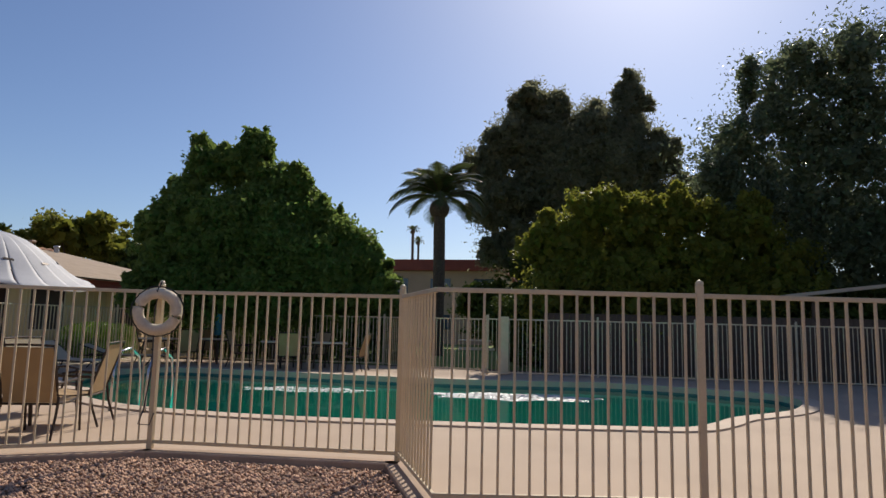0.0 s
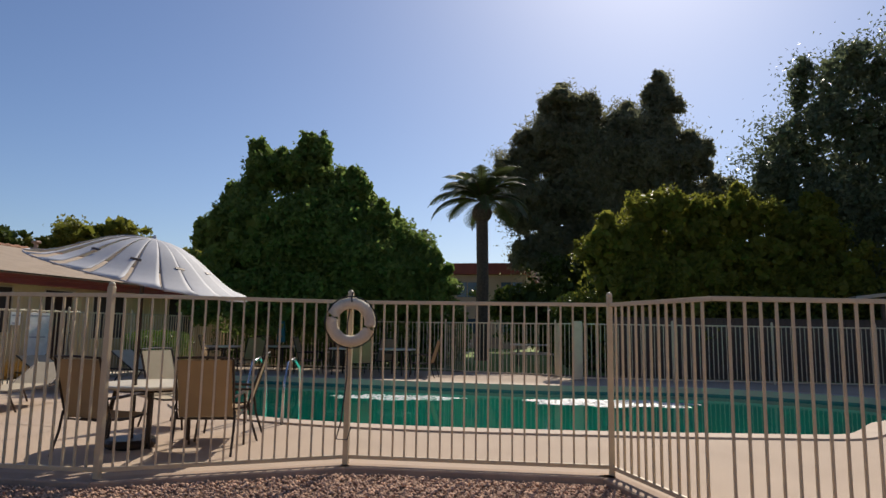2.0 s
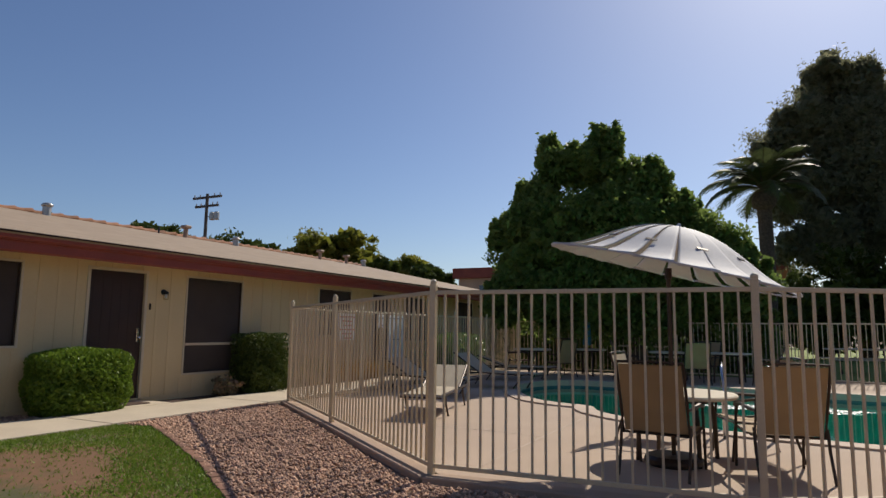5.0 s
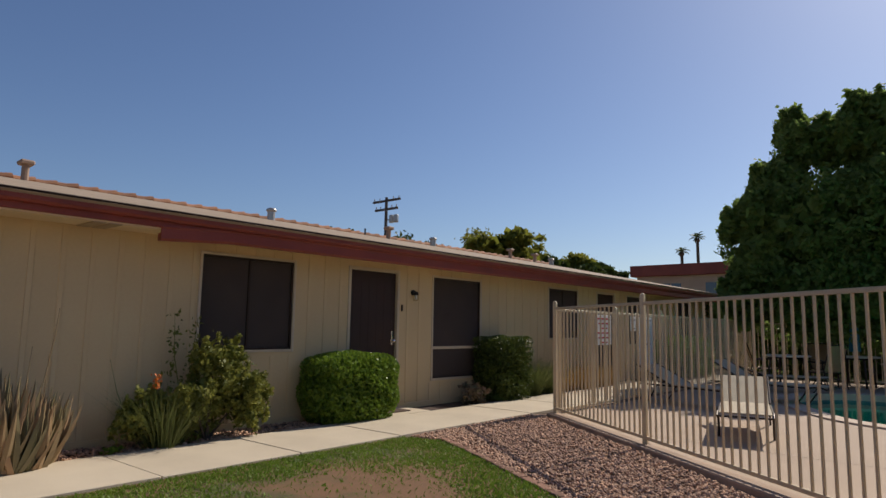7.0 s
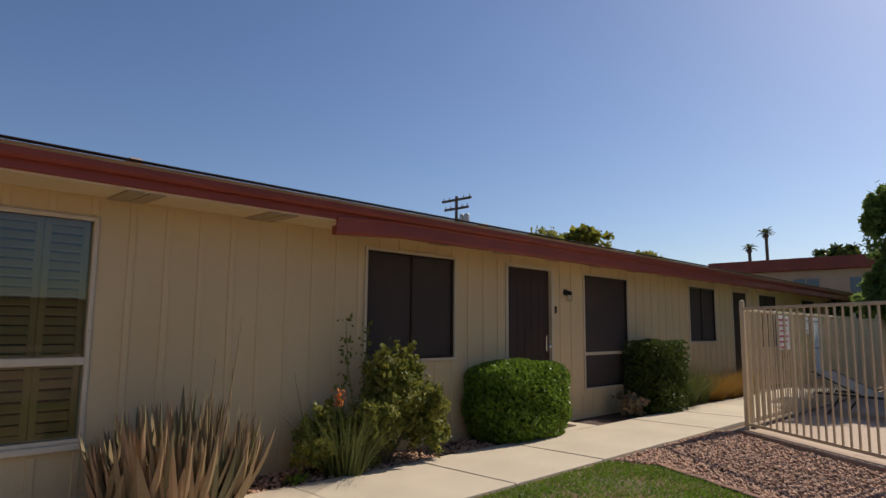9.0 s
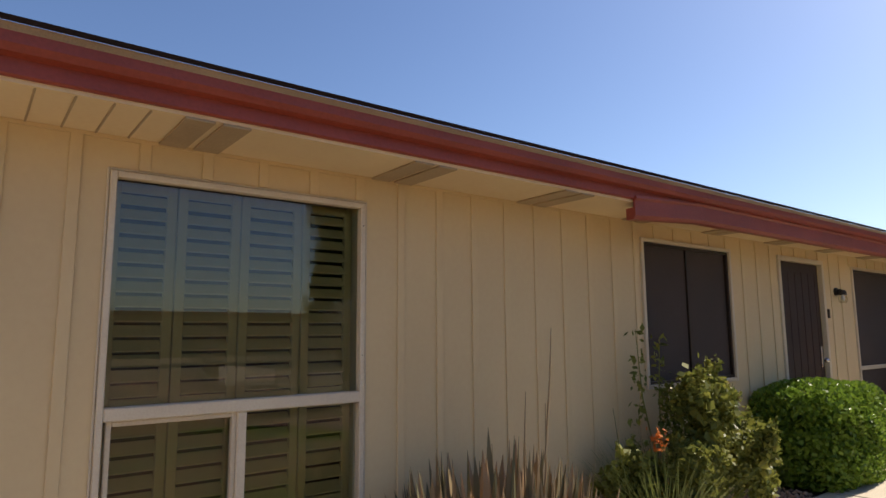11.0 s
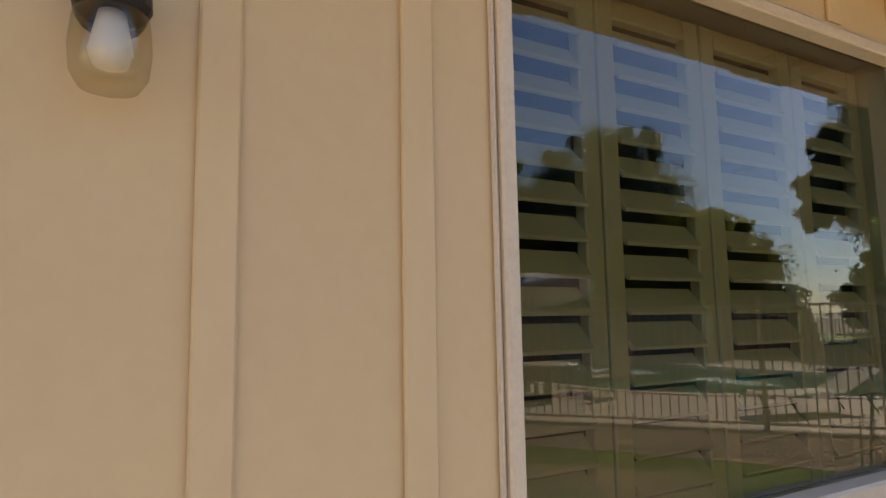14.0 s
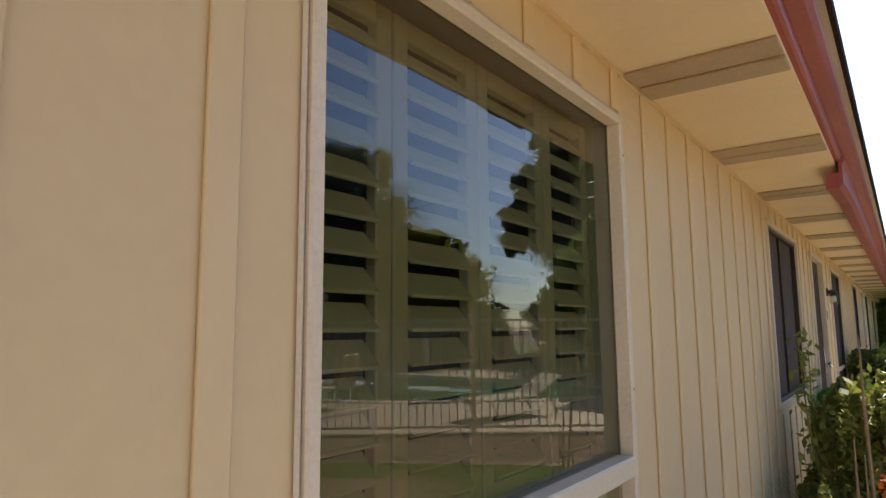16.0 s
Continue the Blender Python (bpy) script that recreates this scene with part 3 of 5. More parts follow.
drip = extrude_y([(-14.455, 2.408), (-14.43, 2.401), (-14.425, 2.418), (-14.46, 2.431)], Y0 - 0.3, Y1 + 0.3, bmesh.new())
tagged(part("roof_edge", drip, M_drip), "dark ragged shingle edge along the eaves", "roof edge", kind="structure")
ridge = thing("ridge_tiles", "row of clay ridge tiles with pale joints", "roof tiles", kind="structure")
tile_me = mesh_of(tb([(0, 0, 0), (0, 0.2, 0.0), (0, 0.42, 0.022)], [0.07, 0.072, 0.085], 8), M_tile)
for i in range(96):
    ob = new("ridge_tile", tile_me)
    ob.parent = ridge
    ob.matrix_basis = pose(-22.6, -14.2 + 0.4 * i, 4.055 + 0.004 * math.sin(i * 2.3), 0, 0, 1.5 * math.sin(i * 1.7))


def roof_vent(x, y, z, kind):
    if kind == "cowl":
        t = thing("roof_vent", "rusty metal cowl vent on the roof", "roof vent", at=pose(x, y, z - 0.06))
        part("pipe", tb([(0, 0, -0.25), (0, 0, 0.22)], 0.07, 10), M_terra, t)
        part("cap", bx(-0.13, 0.13, -0.13, 0.13, 0.2, 0.3, bevel=0.03), M_terra, t)
    elif kind == "pipe":
        t = thing("vent_pipe", "thin dark vent pipe on the roof", "vent pipe", at=pose(x, y, z - 0.06))
        part("pipe", tb([(0, 0, -0.25), (0, 0, 0.26)], 0.025, 8), M_black, t)
        part("flashing", tb([(0, 0, -0.25), (0, 0, -0.1)], [0.07, 0.03], 8), M_galv, t)
    else:
        t = thing("roof_turbine", "shiny galvanised dome vent on the roof", "roof vent", at=pose(x, y, z - 0.06))
        part("collar", tb([(0, 0, -0.25), (0, 0, 0.16)], 0.1, 12), M_galv, t)
        bmv = ball(bmesh.new(), (0, 0, 0.17), 0.14, 12)
        bmesh.ops.scale(bmv, vec=(1, 1, 0.5), verts=bmv.verts, space=Matrix.Translation((0, 0, -0.17)))
        part("dome", bmv, M_galv, t, smooth=True)
    return t


for a in [(-22.1, 3.9, 4.11, "cowl"), (-22.2, 3.2, 3.98, "pipe"), (-22.1, 9.5, 4.10, "dome"), (-22.2, 12.9, 3.98, "pipe"), (-22.1, 13.8, 4.10, "cowl"), (-22.1, 15.9, 4.08, "dome"), (-22.1, 20.5, 4.10, "cowl"), (-22.1, 22.3, 4.08, "cowl"), (-22.1, 23.6, 4.08, "dome")]:
    roof_vent(*a)


def frame_bars(t, y0, y1, z0, z1, w, d0, d1, material, name="frame_bar", bottom=True):
    part(name, bx(HX + d0, HX + d1, y0, y0 + w, z0, z1, bevel=0.004), material, t)
    part(name, bx(HX + d0, HX + d1, y1 - w, y1, z0, z1, bevel=0.004), material, t)
    part(name, bx(HX + d0, HX + d1, y0 + w, y1 - w, z1 - w, z1, bevel=0.004), material, t)
    if bottom:
        part(name, bx(HX + d0, HX + d1, y0 + w, y1 - w, z0, z0 + w, bevel=0.004), material, t)


# window with shutters
w1 = thing("window_1", "large white framed window with cream plantation shutters behind reflecting glass", "window", kind="structure")
a, b, zb, zt = OPEN[0][1:]
frame_bars(w1, a, b, zb, zt, 0.028, -0.03, 0.016, M_white)
frame_bars(w1, a - 0.013, b + 0.013, zb - 0.013, zt + 0.013, 0.0115, 0.001, 0.009, M_tan_trim, "casing_bead", bottom=False)
for yy_, zz_ in ((b - 0.014, 1.95), (b - 0.014, 1.25)):
    part("screw", tb([(HX + 0.012, yy_, zz_), (HX + 0.0175, yy_, zz_)], 0.0032, 6), M_bronze, w1)
part("sill", bx(HX - 0.02, HX + 0.05, a - 0.01, b + 0.01, zb - 0.045, zb, bevel=0.006), M_white, w1)
part("transom", bx(HX - 0.05, HX + 0.02, a + 0.028, b - 0.028, 1.006, 1.064, bevel=0.006), M_white, w1)
part("mullion", bx(HX - 0.05, HX + 0.012, 0.58, 0.625, zb + 0.042, 1.006, bevel=0.005), M_white, w1)
frame_bars(w1, a + 0.042, 0.58, zb + 0.042, 1.006, 0.022, -0.045, 0.0, M_tan_trim, "sash_bar")
for nm, p0, p1, q0, q1 in (("pane", a + 0.02, b - 0.02, 1.06, zt - 0.02), ("pane", a + 0.06, 0.58, zb + 0.06, 0.995), ("pane", 0.625, b - 0.04, zb + 0.04, 1.01)):
    gb = bmesh.new()
    gb.faces.new([gb.verts.new((HX - 0.03, yv, zv)) for yv, zv in ((p0, q0), (p1, q0), (p1, q1), (p0, q1))])
    g_ = part(nm, gb, M_glass, w1, "reflecting clear glass")
    g_.visible_shadow = False
part("jamb", bx(HX - 0.16, HX - 0.031, a - 0.001, a + 0.02, zb, zt), M_shutter, w1)
part("jamb", bx(HX - 0.16, HX - 0.031, b - 0.02, b + 0.001, zb, zt), M_shutter, w1)
louver_me = mesh_of(bx(-0.034, 0.034, 0.0, 1.0, -0.005, 0.005, bevel=0.003), M_shutter)
edges_y = [a + 0.02, 0.30, 0.605, 0.935, b - 0.02]
for tier, (z0, z1) in enumerate(((zb + 0.02, 1.03), (1.04, zt - 0.02))):
    for k in range(4):
        p0, p1 = edges_y[k] + 0.003, edges_y[k + 1] - 0.003
        sh = thing("window_shutter", "cream louvred plantation shutter panel with tilted slats", "shutter", "plantation shutters")
        sh.matrix_basis = Matrix.Translation((HX - 0.115, p0, z0))
        wd, ht, st = p1 - p0, z1 - z0, 0.044
        part("stile", bx(-0.014, 0.014, 0, st, 0, ht, bevel=0.003), M_shutter, sh)
        part("stile", bx(-0.014, 0.014, wd - st, wd, 0, ht, bevel=0.003), M_shutter, sh)
        part("rail", bx(-0.013, 0.013, st, wd - st, 0, 0.045, bevel=0.003), M_shutter, sh)
        part("rail", bx(-0.013, 0.013, st, wd - st, ht - 0.045, ht, bevel=0.003), M_shutter, sh)
        nl = int((ht - 0.09) / 0.0655)
        for i in range(nl):
            ob = new("louver", louver_me)
            ob.parent = sh
            ob.matrix_basis = Matrix.Translation((0, st, 0.045 + (i + 0.5) * (ht - 0.09) / nl)) @ Matrix.Rotation(radians(48), 4, 'Y') @ Matrix.Diagonal((1, wd - 2 * st, 1, 1))
# dim room behind it
room = bmesh.new()
for f in ((-18.0, -17.9, -1.5, 3.2, 0.0, 2.4), (-17.9, HX - 0.16, -1.6, -1.5, 0.0, 2.4), (-17.9, HX - 0.16, 3.2, 3.3, 0.0, 2.4), (-17.9, HX - 0.16, -1.5, 3.2, 0.0, 0.1), (-17.9, HX - 0.16, -1.5, 3.2, 2.38, 2.45)):
    box(room, *f)
tagged(part("wall_room", room, M_room), "dim beige room walls behind the shutters", "wall", kind="structure")


def screened_window(name, a, b, zb, zt, split=None, label="window with dark brown sun screens in a cream frame"):
    t = thing(name, label, "window", kind="structure")
    frame_bars(t, a - 0.03, b + 0.03, zb - 0.03, zt + 0.03, 0.032, -0.01, 0.022, M_tan_trim)
    frame_bars(t, a + 0.002, b - 0.002, zb + 0.002, zt - 0.002, 0.022, -0.03, 0.004, M_bronze, "screen_frame")
    part("sun_screen", bx(HX - 0.035, HX - 0.028, a + 0.02, b - 0.02, zb + 0.02, zt - 0.02), M_screen, t, "dark brown woven sun screen")
    if split == "v":
        part("mullion", bx(HX - 0.029, HX - 0.012, (a + b) / 2 - 0.012, (a + b) / 2 + 0.012, zb + 0.024, zt - 0.024), M_bronze, t)
    elif split:
        part("transom", bx(HX - 0.029, HX - 0.005, a + 0.024, b - 0.024, split - 0.025, split + 0.02, bevel=0.004), M_tan_trim, t)
    return t


screened_window("window_2", *OPEN[1][1:], split="v")
screened_window("window_3", *OPEN[3][1:], split=0.93)
screened_window("window_4", *OPEN[4][1:], split="v")
screened_window("window_5", *OPEN[6][1:], split="v")
screened_window("window_6", *OPEN[7][1:], split="v")


def house_door(name, a, b, zt):
    t = thing(name, "closed dark brown security door in a cream frame", "door", kind="structure")
    frame_bars(t, a - 0.045, b + 0.045, 0.06, zt + 0.045, 0.047, -0.03, 0.02, M_tan_trim, bottom=False)
    leaf = part("door_leaf", bx(HX - 0.07, HX - 0.03, a + 0.003, b - 0.003, 0.07, zt - 0.003, bevel=0.004), M_door, t)
    for k in range(6):
        y = a + 0.09 + k * (b - a - 0.18) / 5
        part("door_bar", bx(HX - 0.031, HX - 0.027, y - 0.008, y + 0.008, 0.16, zt - 0.1), M_door, leaf)
    part("door_plate", bx(HX - 0.03, HX - 0.016, b - 0.085, b - 0.045, 0.98, 1.2, bevel=0.005), M_steel, leaf, "steel lock plate")
    part("door_knob", ball(bmesh.new(), (HX + 0.02, b - 0.065, 1.05), 0.028, 10), M_steel, leaf, "steel knob", smooth=True)
    part("threshold", bx(HX - 0.12, HX + 0.03, a - 0.04, b + 0.04, 0.03, 0.07, bevel=0.006), M_coping, t)
    return t


house_door("door_1", 6.06, 7.01, 2.08)
house_door("door_2", 13.68, 14.58, 2.1)
tagged(part("doorbell", bx(HX, HX + 0.02, 7.1, 7.135, 1.5, 1.6, bevel=0.006), M_bronze), "small dark doorbell button beside the brown door", "doorbell")


def wall_lamp(y, z, s=1.0):
    t = thing("wall_lamp", "jelly jar wall lamp with black cap and clear glass", "wall lamp", "wall lamps", at=pose(HX, y, z) @ Matrix.Scale(s, 4))
    part("mount", tb([(0.0, 0, 0), (0.03, 0, 0), (0.035, 0, 0)], [0.062, 0.06, 0.03], 16), M_black, t, smooth=False)
    part("arm", tb([(0.03, 0, 0), (0.07, 0, 0.01), (0.1, 0, -0.005)], [0.028, 0.03, 0.03], 10), M_black, t)
    part("cap", tb([(0.1, 0, 0.02), (0.1, 0, -0.005), (0.1, 0, -0.045), (0.1, 0, -0.055)], [0.035, 0.058, 0.06, 0.055], 18), M_black, t, "black metal cap")
    gl = part("jar", tb([(0.1, 0, -0.05), (0.1, 0, -0.07), (0.1, 0, -0.115), (0.1, 0, -0.16), (0.1, 0, -0.182)], [0.053, 0.058, 0.062, 0.058, 0.045], 20), M_lampglass, t, "clear ribbed glass jar", smooth=True)
    gl.visible_shadow = False
    part("bulb", tb([(0.1, 0, -0.05), (0.1, 0, -0.08), (0.1, 0, -0.12), (0.1, 0, -0.145), (0.1, 0, -0.152)], [0.02, 0.026, 0.034, 0.026, 0.008], 14), M_bulb, t, "white bulb", smooth=True)
    return t


wall_lamp(-0.533, 1.773, 0.64)
wall_lamp(7.36, 1.80, 0.72)

# walkway slabs, stoop
walkway = thing("walkway", "pale concrete walkway in slabs along the house", "walkway", kind="structure")
slab = mesh_of(bx(-0.582, 0.582, -0.678, 0.678, -0.05, 0.0, bevel=0.006), M_walk)
for i in range(-13, 15):
    ob = new("slab", slab)
    ob.parent = walkway
    ob.matrix_basis = pose(-13.815, 4.63 + 1.366 * i, 0.052 + 0.003 * math.sin(i * 2.1), 0.15 * math.sin(i * 3.3), 0.1 * math.cos(i * 1.9), 0)
part("stoop", bx(-14.98, -14.402, 6.0, 7.15, 0.0, 0.055, bevel=0.006), M_walk, walkway)
tagged(part("doormat", bx(-14.93, -14.55, 6.2, 6.9, 0.056, 0.068, bevel=0.004), M_mulch), "dark doormat on the concrete stoop", "doormat")

# ---- pool fence ----
picket_me = mesh_of(bx(-0.0085, 0.0085, -0.0085, 0.0085, 0.0, 1.0), M_fence)


def fence_run(t, pts, z0, top, post_r=0.026, spacing=0.108, cap=True, posts=None, pickets=True):
    """Posts at the points, two rails and square pickets between them."""
    for i, (x, y) in enumerate(pts):
        if posts is None or posts[i]:
            p = part("post", bx(x - post_r, x + post_r, y - post_r, y + post_r, z0 - 0.08, top + 0.035, bevel=0.005), M_fence, t)
            if cap:
                c = ball(bmesh.new(), (x, y, top + 0.045), post_r * 1.12, 10)
                part("post_cap", c, M_fence, p, smooth=True)
    for (x0, y0), (x1, y1) in zip(pts[:-1], pts[1:]):
        d = Vector((x1 - x0, y1 - y0, 0))
        ln = d.length
        ang = math.degrees(math.atan2(d.y, d.x))
        for zr in (z0 + 0.055, top - 0.04):
            r = part("rail", bx(-0.008, ln + 0.008, -0.014, 0.014, -0.017, 0.017, bevel=0.003), M_fence, t)
            r.matrix_basis = pose(x0, y0, zr, 0, 0, ang)
        n = max(int(round(ln / spacing)), 1)
        for k in range(1, n):
            ob = new("picket", picket_me)
            ob.parent = t
            f = k / n
            ob.matrix_basis = pose(x0 + d.x * f, y0 + d.y * f, z0 + 0.045, 0, 0, ang + 0.8 * math.sin(k * 5.1)) @ Matrix.Diagonal((1, 1, top - z0 - 0.07, 1))


fence = thing("pool_fence", "cream painted steel picket fence round the pool deck", "fence")
fence_run(fence, FENCE, 0.09, 1.60, posts=[i != 6 for i in range(len(FENCE))])
side_fence = thing("side_fence", "cream painted steel picket fence beside the walkway", "fence")
fence_run(side_fence, [(-12.87, 10.1), (-12.87, 12.1), (-12.87, 14.1), (-12.87, 16.1), (-12.87, 18.2)], 0.06, 1.58, 0.022)
fence_run(side_fence, [(-12.87, 8.14), (-12.87, 10.1)], 0.06, 1.58, 0.022, posts=[False, False])
far_fence = thing("far_fence", "cream painted steel picket fence behind the pool", "fence")
FAR = [(-12.8, 18.25), (-10.6, 18.5), (-8.3, 18.75), (-6.0, 19.0), (-5.3, 18.3), (-2.75, 17.9), (-2.6, 17.1), (0.2, 17.4), (2.6, 17.6), (5.0, 17.8), (7.3, 18.0), (9.4, 18.2)]
fence_run(far_fence, FAR, 0.06, 1.52, 0.024, 0.112)
tagged(part("fence_panel", bx(-2.3, -2.05, 17.02, 17.05, 0.08, 1.55, bevel=0.004), M_fence), "solid cream panel on the fence behind the pool", "fence panel")

# concrete curb under the fence
curb = thing("curb", "weathered concrete curb under the pool fence", "curb", kind="structure")
for (x0, y0), (x1, y1) in zip(FENCE[:-1], FENCE[1:]):
    d = Vector((x1 - x0, y1 - y0, 0))
    r = part("curb_stone", bx(-0.03, d.length + 0.03, -0.13, 0.07, -0.02, 0.078, bevel=0.012), M_curb, curb)
    r.matrix_basis = pose(x0, y0, 0, 0, 0, math.degrees(math.atan2(d.y, d.x)))
# brick edging between lawn and gravel
edging = thing("lawn_edging", "row of brown red bricks edging the lawn", "edging", kind="structure")
brick_me = mesh_of(bx(-0.1, 0.1, -0.045, 0.045, -0.03, 0.035, bevel=0.008), M_brick)
acc, k = 0.0, 0
for (x0, y0), (x1, y1) in zip(lawn_edge[1:7], lawn_edge[2:8]):
    d = Vector((x1 - x0, y1 - y0, 0))
    s = acc
    while s < d.length:
        ob = new("brick", brick_me)
        ob.parent = edging
        f = s / d.length
        ob.matrix_basis = pose(x0 + d.x * f, y0 + d.y * f + 0.03, 0.012, 2 * math.sin(k), 2 * math.cos(k * 2), math.degrees(math.atan2(d.y, d.x)) + 4 * math.sin(k * 3.7))
        s += 0.212
        k += 1
    acc = s - d.length

# ---- things by the pool ----
def sling_chair(x, y, face, pale=False, group="chairs round the umbrella table"):
    """Outdoor chair; face: degrees, 0 looks along +y."""
    t = thing("patio_chair", "tan sling patio chair with dark bronze tubular frame" if not pale else "pale sling patio chair with dark tubular frame", "chair", group, at=pose(x, y, 0.05, 0, 0, face) @ Matrix.Diagonal((1, 1, 0.94, 1)))
    fab = M_sling_pale if pale else M_sling
    w = 0.26
    pr = [(0.24, 0.40), (0.1, 0.375), (-0.08, 0.36), (-0.22, 0.385)]
    back = [(-0.23, 0.40), (-0.28, 0.58), (-0.345, 0.80), (-0.40, 0.99)]
    for name, line, off in (("seat", pr, 0.012), ("backrest", back, 0.012)):
        bmx = bmesh.new()
        rows = [[bmx.verts.new((sx * w, yy_, zz_ + dz)) for sx in (-1, -0.33, 0.33, 1)] for dz in (0, -off) for yy_, zz_ in line]
        k = len(line)
        for i in range(k - 1):
            for j in range(3):
                bmx.faces.new((rows[i][j], rows[i][j + 1], rows[i + 1][j + 1], rows[i + 1][j]))
                bmx.faces.new((rows[k + i][j], rows[k + i + 1][j], rows[k + i + 1][j + 1], rows[k + i][j + 1]))
        part(name, bmx, fab, t, smooth=True)
    for sx in (-1, 1):
        part("side_frame", tb([(sx * 0.275, 0.27, 0.39), (sx * 0.275, 0.0, 0.365), (sx * 0.275, -0.23, 0.385), (sx * 0.275, -0.29, 0.60), (sx * 0.275, -0.41, 1.01)], 0.013, 7), M_bronze, t)
        part("leg", tb([(sx * 0.285, 0.30, 0.0), (sx * 0.285, 0.27, 0.3), (sx * 0.285, 0.24, 0.58)], 0.013, 7), M_bronze, t)
        part("leg", tb([(sx * 0.285, -0.36, 0.0), (sx * 0.285, -0.28, 0.25), (sx * 0.285, -0.25, 0.45)], 0.013, 7), M_bronze, t)
        part("armrest", tb([(sx * 0.29, 0.27, 0.585), (sx * 0.29, 0.1, 0.615), (sx * 0.285, -0.15, 0.60), (sx * 0.28, -0.30, 0.60)], [0.016, 0.018, 0.018, 0.013], 7), M_bronze, t)
    part("top_bar", tb([(-0.275, -0.41, 1.01), (0, -0.425, 1.02), (0.275, -0.41, 1.01)], 0.013, 7), M_bronze, t)
    part("cross_bar", tb([(-0.275, -0.24, 0.37), (0.275, -0.24, 0.37)], 0.011, 7), M_bronze, t)
    part("cross_bar", tb([(-0.275, 0.26, 0.375), (0.275, 0.26, 0.375)], 0.011, 7), M_bronze, t)
    return t


def disc(r, z0, z1, seg=32, bevel=0.012):
    return tb([(0, 0, z0), (0, 0, z0 + bevel), (0, 0, z1 - bevel), (0, 0, z1)], [r - bevel, r, r, r - bevel], seg)


def round_table(x, y, r=0.55, h=0.72, label="round pale table with dark legs under the umbrella"):
    t = thing("patio_table", label, "table", at=pose(x, y, 0.05))
    part("tabletop", disc(r, h - 0.035, h), M_table, t)
    for k in range(4):
        c, s = math.cos(k * math.pi / 2 + 0.6), math.sin(k * math.pi / 2 + 0.6)
        part("leg", tb([(c * 0.4, s * 0.4, 0), (c * 0.38, s * 0.38, 0.4), (c * 0.34, s * 0.34, h - 0.035)], [0.02, 0.024, 0.022], 8), M_bronze, t)
    part("apron_ring", tb([(math.cos(k * 0.393) * 0.36, math.sin(k * 0.393) * 0.36, h - 0.06) for k in range(16)], 0.014, 6, True), M_bronze, t)
    return t


TX, TY = -6.84, 6.36
round_table(TX, TY + 0.28, 0.55, 0.63)
sling_chair(-6.88, 6.02, -6)
sling_chair(-5.97, 6.42, 18)
sling_chair(-6.2, 7.16, 112)
sling_chair(-7.22, 7.74, -96, True)

# umbrella with pleated canopy, leaning
umb = thing("patio_umbrella", "tilted grey white patio umbrella with pleated panels", "umbrella", at=pose(TX, TY, 0.05))
part("pole", tb([(0, 0, 0), (0, 0, 1.78)], 0.021, 12), M_bronze, umb)
part("base", disc(0.26, 0, 0.09, 24, 0.03), M_bronze, umb, "dark heavy round base")
lean = Matrix.Translation((0, 0, 1.76)) @ Matrix.Rotation(radians(7), 4, Vector((0.88, 0.47, 0))) @ Matrix.Rotation(radians(12), 4, Vector((-0.5, 0.87, 0)))
part("tilt_joint", tb([(0, 0, 1.70), (0, 0, 1.80)], 0.032, 12), M_bronze, umb)
NP, R = 20, 1.12


def canopy_z(r):
    q = min(r / R, 1.0)
    return 0.41 * (0.5 + 0.5 * math.cos(math.pi * q ** 1.22)) + 0.03


pan = bmesh.new()
rows = []
for i in range(9):
    r = 0.04 + (R - 0.04) * i / 8
    rows.append([pan.verts.new((r * math.cos(f), r * math.sin(f), canopy_z(r) + dz * min(1, r * 1.3))) for f, dz in ((-0.157 + 0.03 * min(1, max(0, r - 0.4) * 3), -0.012), (-0.10, -0.008), (-0.05, -0.003), (0.0, 0.001), (0.05, 0.006), (0.11, 0.011), (0.157, 0.015))])
for i in range(8):
    for j in range(6):
        pan.faces.new((rows[i][j], rows[i + 1][j], rows[i + 1][j + 1], rows[i][j + 1]))
r_ = bmesh.ops.extrude_face_region(pan, geom=list(pan.faces))
for v in r_["geom"]:
    if isinstance(v, bmesh.types.BMVert):
        v.co.z -= 0.006
bmesh.ops.recalc_face_normals(pan, faces=list(pan.faces))
pan_me = mesh_of(pan, M_canopy)
pan_me.shade_smooth()
for k in range(NP):
    ob = new("canopy_panel", pan_me)
    ob.parent = umb
    ob.matrix_basis = lean @ Matrix.Rotation(2 * math.pi * k / NP, 4, 'Z')
rim = part("canopy_rim", tb([(R * math.cos(k * 0.1309), R * math.sin(k * 0.1309), canopy_z(R)) for k in range(48)], 0.009, 6, True), M_canopy, umb)
rim.matrix_basis = lean
for k in range(0, NP, 2):
    sl = part("vent_slit", bx(0.655, 0.685, -0.05, 0.05, canopy_z(0.67) + 0.008, canopy_z(0.67) + 0.014), M_bronze, umb, "dark slit vent")
    sl.matrix_basis = lean @ Matrix.Rotation(2 * math.pi * (k + 0.5) / NP, 4, 'Z') @ Matrix.Translation((0.67, 0, canopy_z(0.67))) @ Matrix.Rotation(math.atan2(canopy_z(0.62) - canopy_z(0.72), 0.1), 4, 'Y') @ Matrix.Translation((-0.67, 0, -canopy_z(0.67)))
fin = part("finial", tb([(0, 0, 0.42), (0, 0, 0.44), (0, 0, 0.46), (0, 0, 0.48)], [0.05, 0.035, 0.02, 0.012], 10), M_canopy, umb)
fin.matrix_basis = lean


